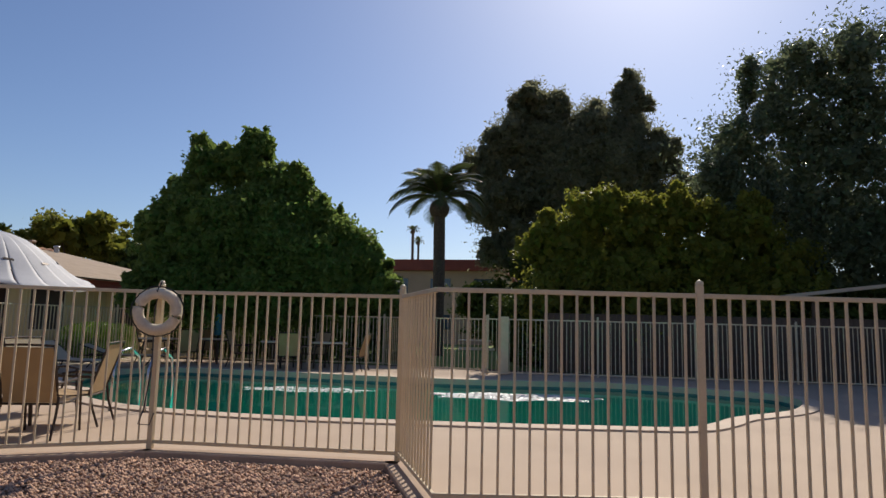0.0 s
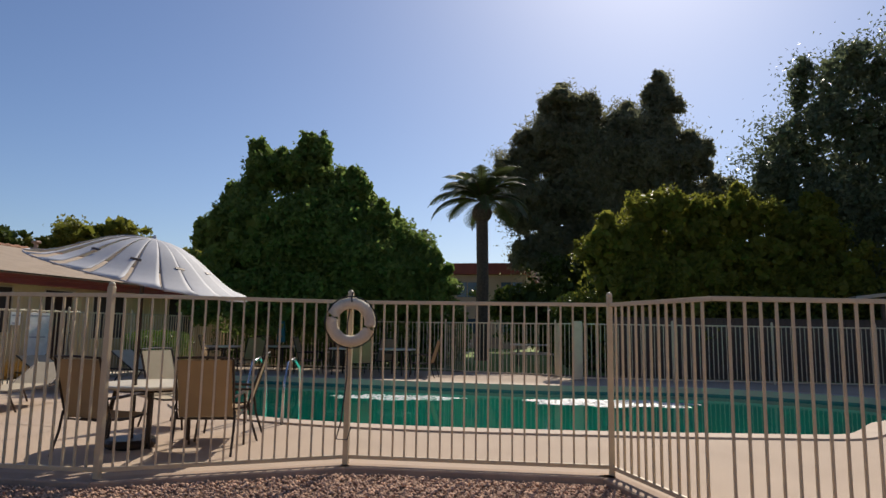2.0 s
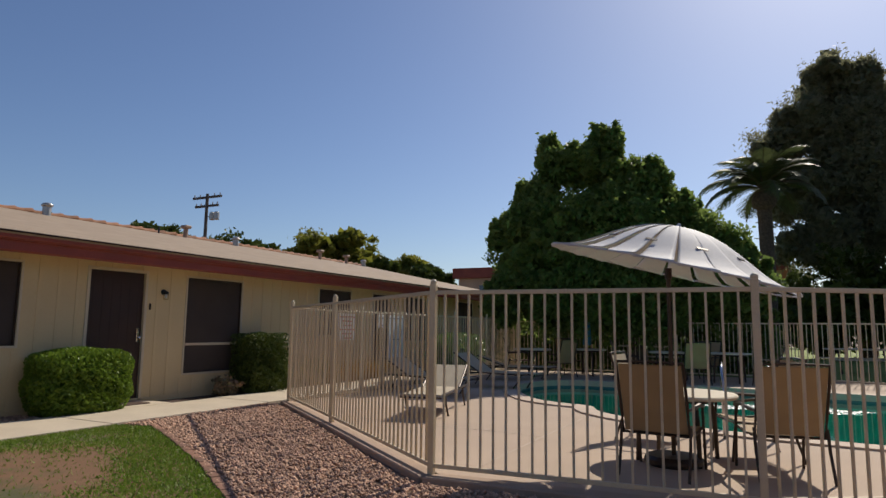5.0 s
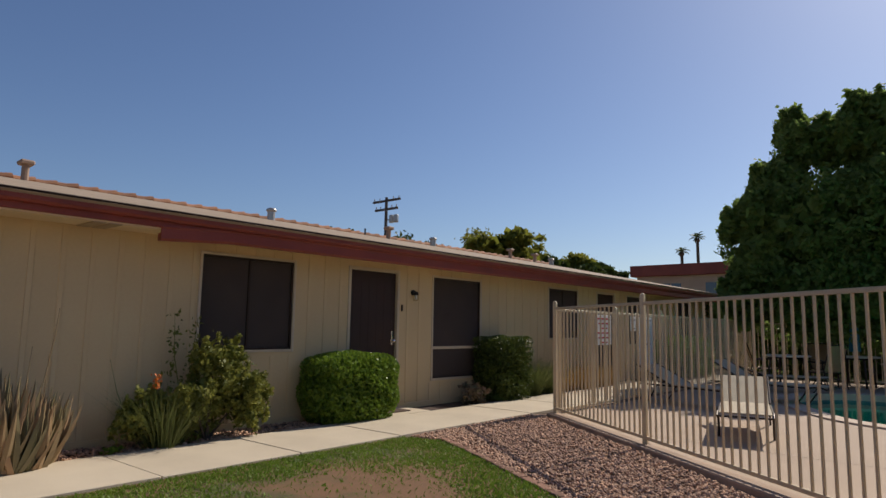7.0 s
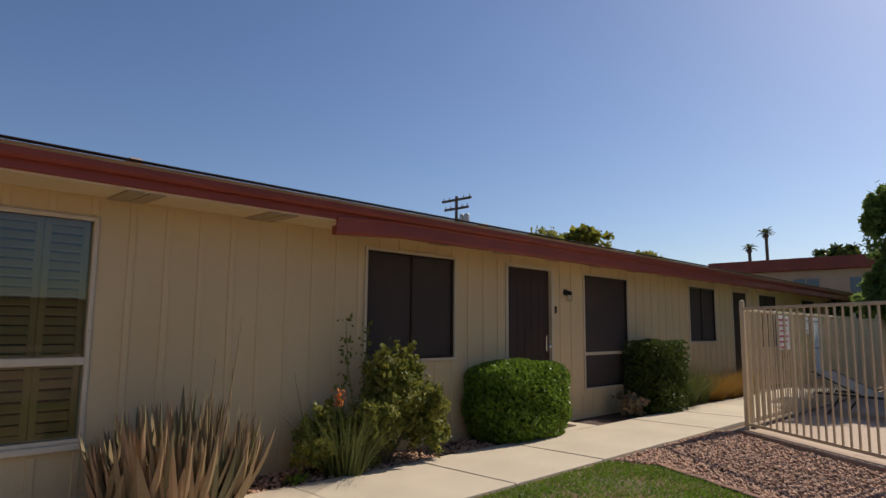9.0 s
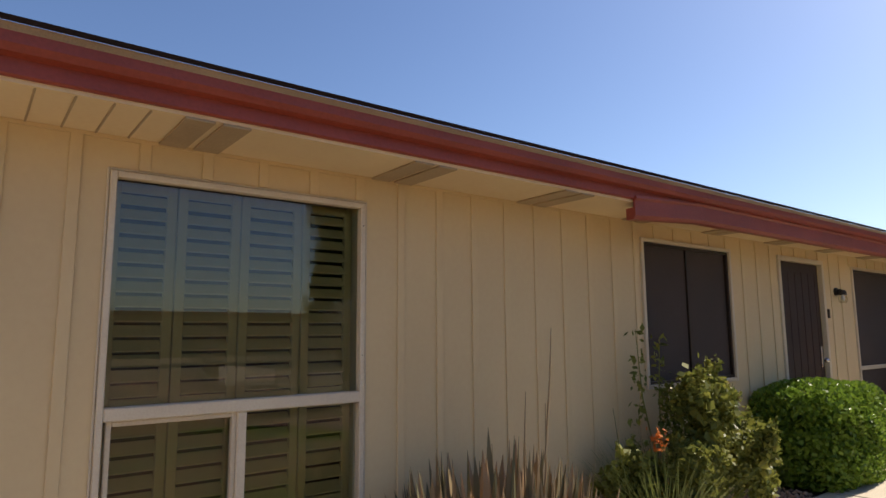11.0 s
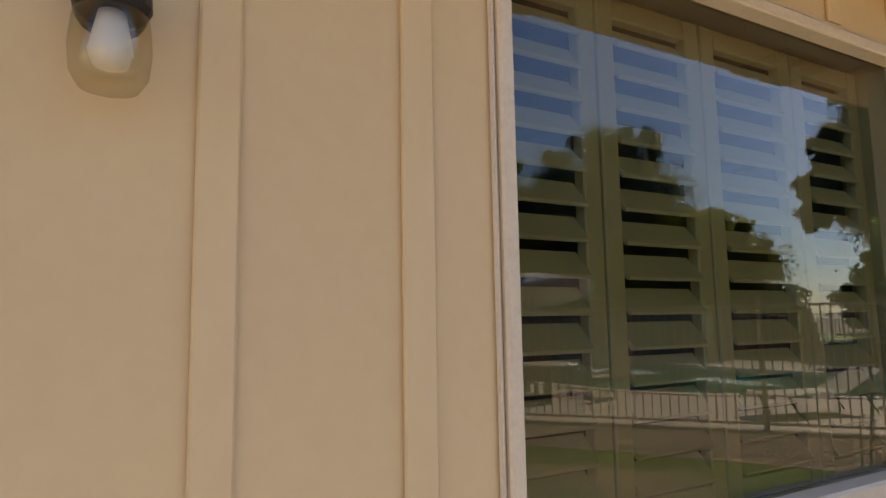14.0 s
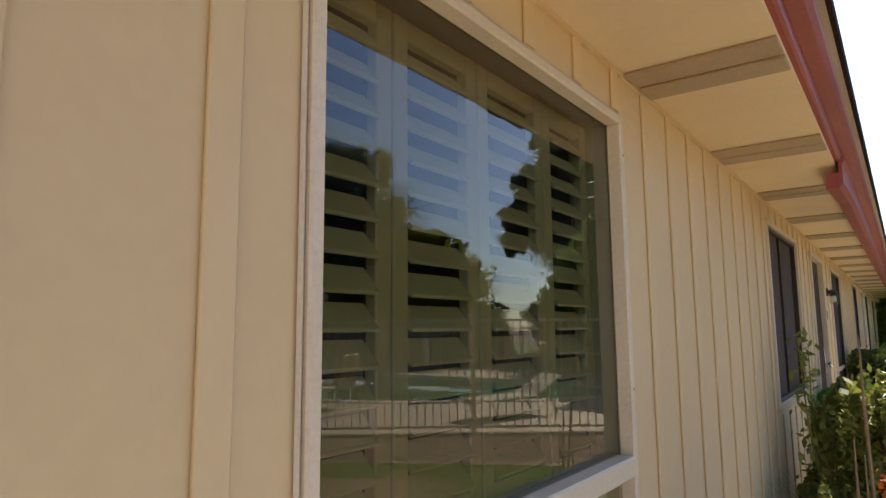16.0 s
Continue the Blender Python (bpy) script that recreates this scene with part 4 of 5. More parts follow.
def lounger(x, y, face, up=38, pale=True, z=0.05):
    t = thing("sun_lounger", "cream sling sun lounger with raised back on a dark frame", "sun lounger", "sun loungers", at=pose(x, y, z, 0, 0, face))
    fab = M_sling_pale
    part("seat_sling", bx(-0.27, 0.27, -0.1, 1.15, 0.315, 0.327, bevel=0.004), fab, t)
    bk = part("back_sling", bx(-0.27, 0.27, -0.72, 0.0, -0.006, 0.006, bevel=0.003), fab, t)
    bk.matrix_basis = pose(0, -0.1, 0.32, -up)
    for sx in (-1, 1):
        part("side_rail", tb([(sx * 0.285, -0.75, 0.30), (sx * 0.285, 0.9, 0.30), (sx * 0.285, 1.1, 0.325), (sx * 0.285, 1.22, 0.29)], 0.015, 7), M_bronze, t)
        for yy_ in (-0.45, 0.85):
            part("leg", tb([(sx * 0.29, yy_ - 0.12, 0.0), (sx * 0.285, yy_, 0.16), (sx * 0.285, yy_ + 0.08, 0.30)], 0.014, 7), M_bronze, t)
        r = part("back_rail", tb([(sx * 0.283, 0, 0), (sx * 0.283, -0.74, 0)], 0.013, 7), M_bronze, t)
        r.matrix_basis = pose(0, -0.1, 0.32, -up)
    part("cross_bar", tb([(-0.28, 1.2, 0.29), (0.28, 1.2, 0.29)], 0.013, 7), M_bronze, t)
    return t


lounger(-10.5, 8.75, -165, 24)
lounger(-12.0, 10.9, -105, 24)
lounger(-11.3, 12.6, -100, 30)
lounger(-11.6, 14.6, -70, 20)

# life ring on its post
ring = thing("life_ring", "weathered white life ring hung on the fence post", "life ring", at=pose(-4.335, 5.985, 1.37) @ Matrix.Rotation(radians(22), 4, 'Z'))
RR = 0.175
part("ring", tb([(RR * math.cos(k * math.pi / 16), -0.05, RR * math.sin(k * math.pi / 16)) for k in range(32)], 0.052, 12, True), M_ring, ring, smooth=True)
for k in range(4):
    a_ = math.pi / 4 + k * math.pi / 2
    part("band", tb([(RR * math.cos(a_ + s), -0.05, RR * math.sin(a_ + s)) for s in (-0.09, 0.0, 0.09)], 0.055, 12), M_ring, ring, "cream fabric band")
part("rope", tb([(0.238 * math.cos(k * math.pi / 12), -0.05 - 0.015 * math.cos(4 * k * math.pi / 12), 0.238 * math.sin(k * math.pi / 12)) for k in range(24)], 0.006, 5, True), M_rope, ring)
part("hook", tb([(0, 0.04, 0.2), (0, -0.05, 0.235), (0, -0.115, 0.19)], 0.008, 6), M_black, ring)
part("hanging_rope", tb([(0.01, -0.03, 0.28), (-0.03, -0.04, 0.0), (-0.02, -0.02, -0.5), (-0.06, -0.03, -0.9), (-0.1, -0.04, -1.05), (0.0, -0.04, -1.06), (0.03, -0.03, -0.95)], 0.007, 5), M_rope, ring, "dark hanging rope")


def board_sign(name, label, y, z0, z1, w, bars, material):
    t = thing(name, label, "sign", at=pose(-12.845, y, 0))
    part("panel", bx(0, 0.006, -w / 2, w / 2, z0, z1, bevel=0.002), M_sign, t)
    for i in range(bars):
        zz = z1 - 0.06 - i * (z1 - z0 - 0.1) / max(bars - 1, 1)
        ww = w * (0.42 - 0.09 * (i % 3))
        part("text_bar", bx(0.0065, 0.009, -ww, ww, zz - 0.012, zz + 0.012), material, t)
    return t


board_sign("pool_sign", "white sign with red lettering on the fence", 9.6, 1.02, 1.5, 0.55, 6, M_signred)
board_sign("rules_board", "tall white notice board on the fence", 11.3, 0.55, 1.5, 0.6, 3, M_signgrey)
board_sign("notice_sign", "small white notice on the fence", 10.75, 1.25, 1.5, 0.22, 2, M_signgrey)

# patches of white froth where the return jets stir the water
def froth(x0, x1, y0, y1, n, size):
    a_ = RNG.uniform(0, 2 * np.pi, n)
    r_ = np.sqrt(RNG.uniform(0, 1, n)) * (0.9 + 0.15 * np.sin(a_ * 7))
    cx, cy = (x0 + x1) / 2, (y0 + y1) / 2
    ctr = np.column_stack([cx + r_ * np.cos(a_) * (x1 - x0) / 2, cy + r_ * np.sin(a_) * (y1 - y0) / 2 + (r_ * np.cos(a_)) * 0.2, np.full(n, -0.086)])
    s = (size * RNG.uniform(0.4, 1.4, n))[:, None]
    u = np.column_stack([np.cos(a_ * 9), np.sin(a_ * 9), RNG.normal(0, 0.12, n)])
    v = np.column_stack([-np.sin(a_ * 9), np.cos(a_ * 9), RNG.normal(0, 0.12, n)])
    return np.stack([ctr - u * s, ctr - v * s, ctr + u * s, ctr + v * s], 1)


tagged(quads("foam", froth(-3.25, 0.1, 12.75, 14.05, 9000, 0.036), M_foam), "bright white froth on the pool water", "foam", kind="stuff")
tagged(quads("foam", froth(-7.2, -4.4, 12.5, 13.5, 1500, 0.028), M_foam), "thin pale froth on the pool water", "foam", kind="stuff")

for x0, y0, x1, y1 in [(-8.35, 5.2, -8.35, 8.9), (-11.6, 7.4, -8.4, 7.2)]:
    v = Vector((x1 - x0, y1 - y0, 0)).normalized()
    w = Vector((-v.y, v.x, 0)) * 0.012
    jb = bmesh.new()
    jb.faces.new([jb.verts.new((p[0], p[1], 0.054)) for p in ((x0 - w.x, y0 - w.y), (x1 - w.x, y1 - w.y), (x1 + w.x, y1 + w.y), (x0 + w.x, y0 + w.y))])
    tagged(part("deck_joint", jb, M_coping), "pale filled expansion joint in the pool deck", "joint", kind="structure")

# pool ladder rails
for k, (x, y, a_) in enumerate([(-6.3, 8.62, 4)]):
    t = thing("pool_ladder", "stainless steel pool ladder rails at the pool edge", "pool ladder", at=pose(x, y, 0.05, 0, 0, a_))
    for sx in (-0.25, 0.25):
        part("handrail", tb([(sx, -0.45, 0), (sx, -0.43, 0.55), (sx, -0.3, 0.78), (sx, -0.08, 0.83), (sx, 0.12, 0.70), (sx, 0.2, 0.4), (sx, 0.22, -0.6)], 0.02, 10), M_steel, t, smooth=True)
    part("step", bx(-0.25, 0.25, 0.18, 0.26, -0.35, -0.32, bevel=0.005), M_steel, t)

# furniture at the far side of the pool
for x, y in [(-8.2, 16.6), (-6.9, 16.9), (-10.4, 17.2), (-11.6, 16.2)]:
    round_table(x, y, 0.5, 0.7, "round pale table on the far pool deck")
for x, y, f in [(-9.2, 16.5, -80), (-7.5, 17.3, 160), (-7.6, 16.0, 20), (-6.1, 16.6, 90), (-11.0, 17.6, -140), (-10.9, 16.3, 60), (-12.2, 16.8, -70)]:
    sling_chair(x, y, f, group="chairs on the far deck")
t = thing("side_umbrella", "closed blue green umbrella by the far tables", "umbrella", at=pose(-10.4, 17.2, 0.05))
part("pole", tb([(0, 0, 0), (0, 0, 2.0)], 0.02, 8), M_bronze, t)
part("folded_canopy", tb([(0, 0, 0.8), (0, 0, 1.0), (0, 0, 1.5), (0, 0, 1.95)], [0.12, 0.11, 0.08, 0.03], 10), M_teal, t)


def picnic_table(x, y, a_):
    t = thing("picnic_table", "pale picnic table on the far lawn", "picnic table", "picnic tables", at=pose(x, y, 0.02, 0, 0, a_))
    part("tabletop", bx(-0.9, 0.9, -0.36, 0.36, 0.72, 0.76, bevel=0.006), M_table, t)
    for s in (-1, 1):
        part("bench", bx(-0.9, 0.9, s * 0.68 - 0.13, s * 0.68 + 0.13, 0.42, 0.46, bevel=0.006), M_table, t)
        for xx in (-0.6, 0.6):
            part("leg", tb([(xx, s * 0.62, 0), (xx, s * 0.25, 0.72)], 0.025, 7), M_bronze, t)
    for xx in (-0.6, 0.6):
        part("brace", bx(xx - 0.025, xx + 0.025, -0.7, 0.7, 0.38, 0.42), M_bronze, t)
    return t


for x, y, a_ in [(-3.6, 23.5, 8), (-1.4, 22.8, -5), (-6.8, 23.0, 5), (-9.5, 21.3, 10), (-0.2, 24.6, 0)]:
    picnic_table(x, y, a_)

# ---- planting along the house ----
def clump(name, label, x, y, n, length, width, leaf, spread=0.35, lift=1.0, curve=0.35, base=0.12, segs=3, z=0.03, category="plant"):
    """Blades that rise from one foot and bend outwards."""
    t = thing(name, label, category, at=pose(x, y, z))
    ang = RNG.uniform(0, 2 * np.pi, n)
    out_ = RNG.uniform(0.05, 1, n) ** 0.8 * spread
    ln = length * RNG.uniform(0.6, 1.15, n)
    wd = width * RNG.uniform(0.7, 1.3, n)
    foot = np.column_stack([np.cos(ang) * base * RNG.uniform(0, 1, n), np.sin(ang) * base * RNG.uniform(0, 1, n), np.zeros(n)])
    side = np.column_stack([-np.sin(ang), np.cos(ang), np.zeros(n)])
    rad = np.column_stack([np.cos(ang), np.sin(ang), np.zeros(n)])
    qs = []
    def at(s):
        return foot + rad * (out_ * (s + curve * s * s))[:, None] * ln[:, None] + np.array([0, 0, 1.0]) * (lift * ln * (s - 0.25 * curve * out_ * s * s))[:, None]
    for i in range(segs):
        s0, s1 = i / segs, (i + 1) / segs
        w0, w1 = (1 - s0 ** 2.2), max(1 - s1 ** 2.2, 0.05)
        p0, p1 = at(np.full(n, s0)), at(np.full(n, s1))
        h0, h1 = side * (wd * w0 / 2)[:, None], side * (wd * w1 / 2)[:, None]
        qs.append(np.stack([p0 - h0, p0 + h0, p1 + h1, p1 - h1], 1))
        if width > 0.015:
            dp = rad * (wd * 0.3)[:, None]
            qs.append(np.stack([p0 - h0, p1 - h1, p1 + dp * w1, p0 + dp * w0], 1))
            qs.append(np.stack([p0 + h0, p0 + dp * w0, p1 + dp * w1, p1 + h1], 1))
    quads("leaves", np.concatenate(qs), leaf, t)
    return t


def stalks(t, pts, r, material, name="flower_stalk"):
    for line in pts:
        part(name, tb(line, [r] * (len(line) - 1) + [r * 0.4], 5), material, t)


def fleshy_rosettes(name, label, x, y, z, rx, ry, n, length, width, leaf):
    """A clump of thick tapering leaves, each a closed three-sided blade."""
    t = thing(name, label, "plant", at=pose(x, y, z))
    rings, vs, fs = 6, [], []
    for _ in range(n):
        a_ = RNG.uniform(0, 2 * np.pi)
        q = np.sqrt(RNG.uniform(0, 1))
        foot = np.array([rx * q * np.cos(a_), ry * q * np.sin(a_), 0.0])
        turn = a_ + RNG.normal(0, 0.7)
        rad = np.array([np.cos(turn), np.sin(turn), 0.0])
        side = np.array([-np.sin(turn), np.cos(turn), 0.0])
        ln = length * RNG.uniform(0.6, 1.1) * (1 - 0.3 * q)
        lean_ = (0.1 + 0.42 * q) * RNG.uniform(0.5, 1.4)
        wd = width * RNG.uniform(0.7, 1.25)
        b0 = len(vs)
        for k in range(rings):
            f = k / (rings - 1)
            c = foot + rad * ln * lean_ * (f - 0.3 * f * f) + np.array([0, 0, ln * f * (1 - 0.15 * lean_)])
            w = wd * (0.8 + 0.5 * f - 1.27 * f ** 2.2) / 2
            vs += [c - side * w, c + side * w, c + rad * w * 0.75]
        for k in range(rings - 1):
            for m in range(3):
                p, q_ = b0 + 3 * k + m, b0 + 3 * k + (m + 1) % 3
                fs.append((p, q_, q_ + 3, p + 3))
    me = bpy.data.meshes.new("mesh")
    me.from_pydata([tuple(v) for v in vs], [], fs)
    me.materials.append(leaf)
    ob = new("leaves", me)
    ob.parent = t
    return t


aloe = fleshy_rosettes("aloe", "large clump of grey green and dry brown aloe leaves", -14.5, 1.73, 0.03, 0.38, 0.45, 460, 0.8, 0.08, L_aloe)
stalks(aloe, [[(0.02, 0.22, 0.3), (0.04, 0.34, 0.7), (0.03, 0.40, 1.1), (0.03, 0.42, 1.36)], [(0.02, 0.2, 0.3), (0.0, 0.22, 0.7), (0.0, 0.24, 1.02)], [(-0.1, 0.1, 0.3), (-0.1, 0.08, 0.75)], [(0.03, 0.3, 0.3), (0.02, 0.36, 0.6), (0.02, 0.37, 0.95)]], 0.006, L_aloe)


def bush(name, label, blobs, leaf, n, size, base, category="shrub", slim=0.55, inner=0.3, clump_=0.1):
    t = thing(name, label, category)
    bm = bmesh.new()
    for q_ in blobs[:6]:
        tube(bm, [(base[0], base[1], 0.0), (base[0] * 0.5 + q_[0] * 0.5, base[1] * 0.5 + q_[1] * 0.5, q_[2] * 0.5), q_[:3]], [0.018, 0.013, 0.006], 5)
    part("stems", bm, M_bark, t)
    p = blob_points(blobs, n, 0.4, clump_)
    core = blob_points([(q_[0], q_[1], q_[2], q_[3] * 0.7, q_[4] * 0.7, q_[5] * 0.7) for q_ in blobs], int(n * inner), 0.8)
    p, core = p[p[:, 2] > 0.03], core[core[:, 2] > 0.05]
    p[:, 0] = np.maximum(p[:, 0], HX + 0.03); core[:, 0] = np.maximum(core[:, 0], HX + 0.03)
    quads("leaves", np.concatenate([leaf_quads(p, size, slim), leaf_quads(core, size * 1.6, 0.8)]), leaf, t)
    return t


b1 = bush("flowering_shrub", "loose green shrub with yellowish tips by the wall", sprigs(lumpy((-14.57, 3.78, 0.52), (0.38, 0.58, 0.46), 14, 0.8, (0.25, 0.4), 3), 42, 0.05, 0.1, 31, 2.0, 0.25), L_shrub, 9500, 0.021, (-14.6, 3.72), clump_=0.16)
stalks(b1, [[(-14.75, 3.5, 0.4), (-14.8, 3.42, 0.9), (-14.82, 3.40, 1.38)], [(-14.75, 3.55, 0.4), (-14.8, 3.62, 0.9), (-14.8, 3.66, 1.33)], [(-14.7, 3.7, 0.5), (-14.72, 3.6, 1.0)]], 0.005, L_shrub, "shoot")
lv = []
for x, y, z0, z1 in ((-14.81, 3.41, 0.7, 1.4), (-14.8, 3.64, 0.65, 1.34), (-14.73, 3.6, 0.6, 1.0)):
    lv.append(np.column_stack([RNG.normal(x, 0.03, 60), RNG.normal(y, 0.035, 60), RNG.uniform(z0, z1, 60)]))
quads("shoot_leaves", leaf_quads(np.concatenate(lv), 0.028, 0.5), L_shrub, b1)
fl = np.column_stack([RNG.normal(-14.45, 0.03, 60), RNG.normal(3.08, 0.02, 60), RNG.uniform(0.62, 0.76, 60)])
g1 = clump("flowering_plant", "fine leaved green plant with an orange flower spike", -14.5, 3.2, 700, 0.62, 0.006, L_blade, 0.75, 0.95, 0.4, 0.2, 3)
b2 = bush("low_shrub", "fine leaved green low shrub in the bed", sprigs(lumpy((-14.58, 3.15, 0.3), (0.3, 0.38, 0.3), 9, 0.8, (0.3, 0.45), 4), 30, 0.04, 0.08, 32, 2.2, 0.15), L_shrub, 5200, 0.017, (-14.6, 3.3), slim=0.35)
quads("blossom", leaf_quads(fl, 0.016, 0.6), L_flower, b2, "orange blossoms")
stalks(b2, [[(-14.5, 3.1, 0.3), (-14.47, 3.08, 0.6), (-14.45, 3.08, 0.76)], [(-14.5, 2.9, 0.2), (-14.45, 2.7, 0.6), (-14.42, 2.6, 0.92)]], 0.004, L_blade, "stalk")


def hedge_block(name, label, c, r, n, size, leaf, power=3.2, seed=1):
    """Clipped hedge: leaves over a rounded box."""
    t = thing(name, label, "hedge")
    d = unit(RNG.normal(size=(n, 3)))
    e = (np.abs(d) ** power).sum(1) ** (-1 / power)
    lump = 1 + 0.035 * np.sin(d[:, 0] * 7 + seed) * np.cos(d[:, 1] * 6) + 0.03 * np.sin(d[:, 2] * 9 + d[:, 1] * 5)
    p = np.array(c) + d * (e * lump * (1 - 0.16 * RNG.uniform(0, 1, n) ** 2))[:, None] * np.array(r)
    p = p[p[:, 2] > 0.04]
    core = np.array(c) + d[: n // 4] * (e[: n // 4] * RNG.uniform(0.5, 0.86, n // 4))[:, None] * np.array(r)
    core = core[core[:, 2] > 0.08]
    lean_ = unit((p - np.array(c)) / np.array(r)) * 0.6 + np.array([0, 0, 0.4])
    quads("leaves", np.concatenate([leaf_quads(p, size, 0.62, lean_), leaf_quads(core, size * 2.4, 0.9)]), leaf, t)
    bm = bmesh.new()
    for dx, dy in ((0, 0), (0.1, 0.15), (-0.08, -0.14)):
        tube(bm, [(c[0] + dx * 0.5, c[1] + dy * 0.5, 0.0), (c[0] + dx, c[1] + dy, c[2])], [0.03, 0.012], 6)
    part("stems", bm, M_bark, t)
    return t


hedge_block("round_hedge", "clipped bright green rounded hedge beside the brown door", (-14.62, 5.77, 0.45), (0.43, 0.66, 0.46), 19000, 0.022, L_hedge, 3.7)
hedge_block("tall_hedge", "tall clipped dark green hedge beside the window", (-14.6, 9.3, 0.55), (0.36, 0.46, 0.56), 12000, 0.02, L_hedge_dark, 9.0, 2)
bush("dry_shrub", "small dry brownish shrub at the foot of the hedge", lumpy((-14.62, 8.45, 0.2), (0.28, 0.3, 0.2), 6, 0.7, (0.3, 0.5), 6), L_aloe, 1500, 0.02, (-14.62, 8.45))
clump("grass_tuft", "tall green grass tuft by the wall", -14.65, 10.3, 700, 0.75, 0.007, L_blade, 0.6, 0.9, 0.6, 0.2, 3)
clump("grass_tuft", "tall green grass tuft by the wall", -14.7, 10.9, 600, 0.7, 0.007, L_blade, 0.6, 0.9, 0.6, 0.2, 3)
for y in (11.6, 12.2, 12.8, 13.3):
    clump("golden_grass", "golden orange ornamental grass by the wall", -14.65, y, 480, 0.6, 0.007, L_orange, 0.75, 0.85, 0.6, 0.2, 3)
hedge_block("far_hedge", "clipped green hedge further along the house", (-14.3, 17.2, 0.55), (0.6, 1.2, 0.55), 6000, 0.03, L_hedge, 4.0, 5)
bush("seedling", "little green weed at the walkway edge", lumpy((-14.5, 2.72, 0.06), (0.1, 0.12, 0.07), 3, 0.6, (0.4, 0.6), 8), L_hedge, 260, 0.014, (-14.5, 2.72))

# ---- trees and distance ----
tree("broadleaf_tree", "large dense dark green tree behind the pool fence", (-9.3, 18.9, 0), sprigs([(x, y, z - 0.3, r * 0.97, r * 0.97, r * 0.92) for x, y, z, r in (
    (-9.8, 18.8, 3.6, 1.9), (-12.3, 16.9, 3.3, 0.72), (-12.05, 17.1, 4.5, 0.66), (-11.7, 17.4, 5.45, 0.72), (-11.1, 17.6, 6.2, 0.72), (-10.2, 18.0, 6.3, 0.72), (-9.4, 18.3, 5.7, 0.74), (-8.5, 18.6, 5.0, 0.7), (-7.7, 18.9, 4.4, 0.7), (-6.9, 19.1, 3.7, 0.66), (-6.3, 19.3, 2.9, 0.62), (-11.2, 17.4, 4.2, 1.15), (-10.2, 17.9, 4.7, 1.3), (-9.2, 18.2, 4.0, 1.25), (-8.0, 18.7, 3.3, 1.1), (-11.5, 17.2, 2.5, 1.1), (-10.3, 17.7, 2.4, 1.2), (-9.0, 18.2, 2.4, 1.1), (-7.3, 19.0, 2.4, 0.9), (-12.6, 16.8, 2.4, 0.6), (-11.5, 17.6, 6.75, 0.36), (-10.0, 18.1, 6.95, 0.34), (-8.9, 18.4, 5.9, 0.36), (-12.7, 17.0, 4.2, 0.34))], 230, 0.12, 0.3, 5, 1.35, 1.4), L_green, 105000, 0.07, 0.26, clump=0.17)
tree("pine_tree", "tall dark pine tree far behind the pool", (-1.83, 36.92, 0.00), sprigs([(-1.38, 36.47, 9.47, 3.20, 2.66, 3.55)] + [(-2.45, 36.03, 13.73, 1.51, 1.51, 1.42), (-3.60, 35.85, 11.87, 1.51, 1.51, 1.33), (-5.20, 35.85, 10.36, 1.60, 1.42, 1.07), (-4.32, 35.94, 8.14, 1.95, 1.78, 1.42), (-1.12, 36.03, 11.25, 1.95, 1.78, 1.78), (0.66, 36.12, 12.58, 1.42, 1.51, 1.42), (1.37, 36.29, 9.91, 1.95, 1.78, 1.78), (-2.98, 35.76, 5.65, 2.31, 1.95, 1.78), (-0.05, 35.76, 6.36, 2.66, 1.95, 1.95)], 90, 0.3, 0.72, 6, 0.9, 4.2), L_pine, 90000, 0.105, 0.32, 0.3, 0.17)
tree("pine_tree", "tall dark pine tree with a pointed top", (2.97, 38.25, 0.00), sprigs([(2.79, 37.80, 9.91, 2.13, 1.95, 4.00)] + [(2.97, 37.63, 14.62, 0.84, 0.89, 1.69), (2.61, 37.54, 12.76, 1.33, 1.33, 1.42), (4.03, 37.54, 10.98, 1.33, 1.33, 1.51), (4.83, 37.45, 11.33, 0.62, 0.71, 0.98), (4.30, 37.54, 8.32, 1.69, 1.51, 1.51), (1.90, 37.36, 7.25, 1.95, 1.78, 1.78), (5.81, 37.36, 9.20, 0.80, 0.80, 0.62), (5.63, 37.36, 7.43, 0.98, 0.89, 0.71)], 50, 0.28, 0.56, 7, 1.0, 5.0), L_pine, 52000, 0.105, 0.28, 0.3, 0.17)
tree("yellow_green_tree", "yellow green broad shrub tree behind the pool", (1.0, 22.3, 0), sprigs([(1.2, 22.0, 3.0, 2.9, 1.9, 2.3)] + [(-1.0, 20.6, 3.9, 1.0, 1.0, 0.9), (0.3, 20.8, 5.1, 1.0, 1.0, 0.85), (1.6, 21.0, 4.6, 1.1, 1.0, 0.9), (2.9, 21.0, 4.8, 1.0, 1.0, 0.8), (-0.6, 20.6, 2.7, 1.3, 1.0, 1.2), (1.4, 20.7, 2.9, 1.4, 1.0, 1.2), (3.4, 20.9, 3.2, 1.5, 1.0, 1.3), (-0.8, 20.8, 1.2, 1.4, 1.0, 1.1), (2.0, 20.8, 1.2, 1.8, 1.0, 1.1), (4.6, 21.0, 4.3, 1.2, 1.0, 1.0), (5.4, 21.0, 2.6, 1.5, 1.0, 1.6)], 80, 0.18, 0.4, 8, 1.2, 1.5), L_yellow, 52000, 0.065, 0.16, clump=0.11)
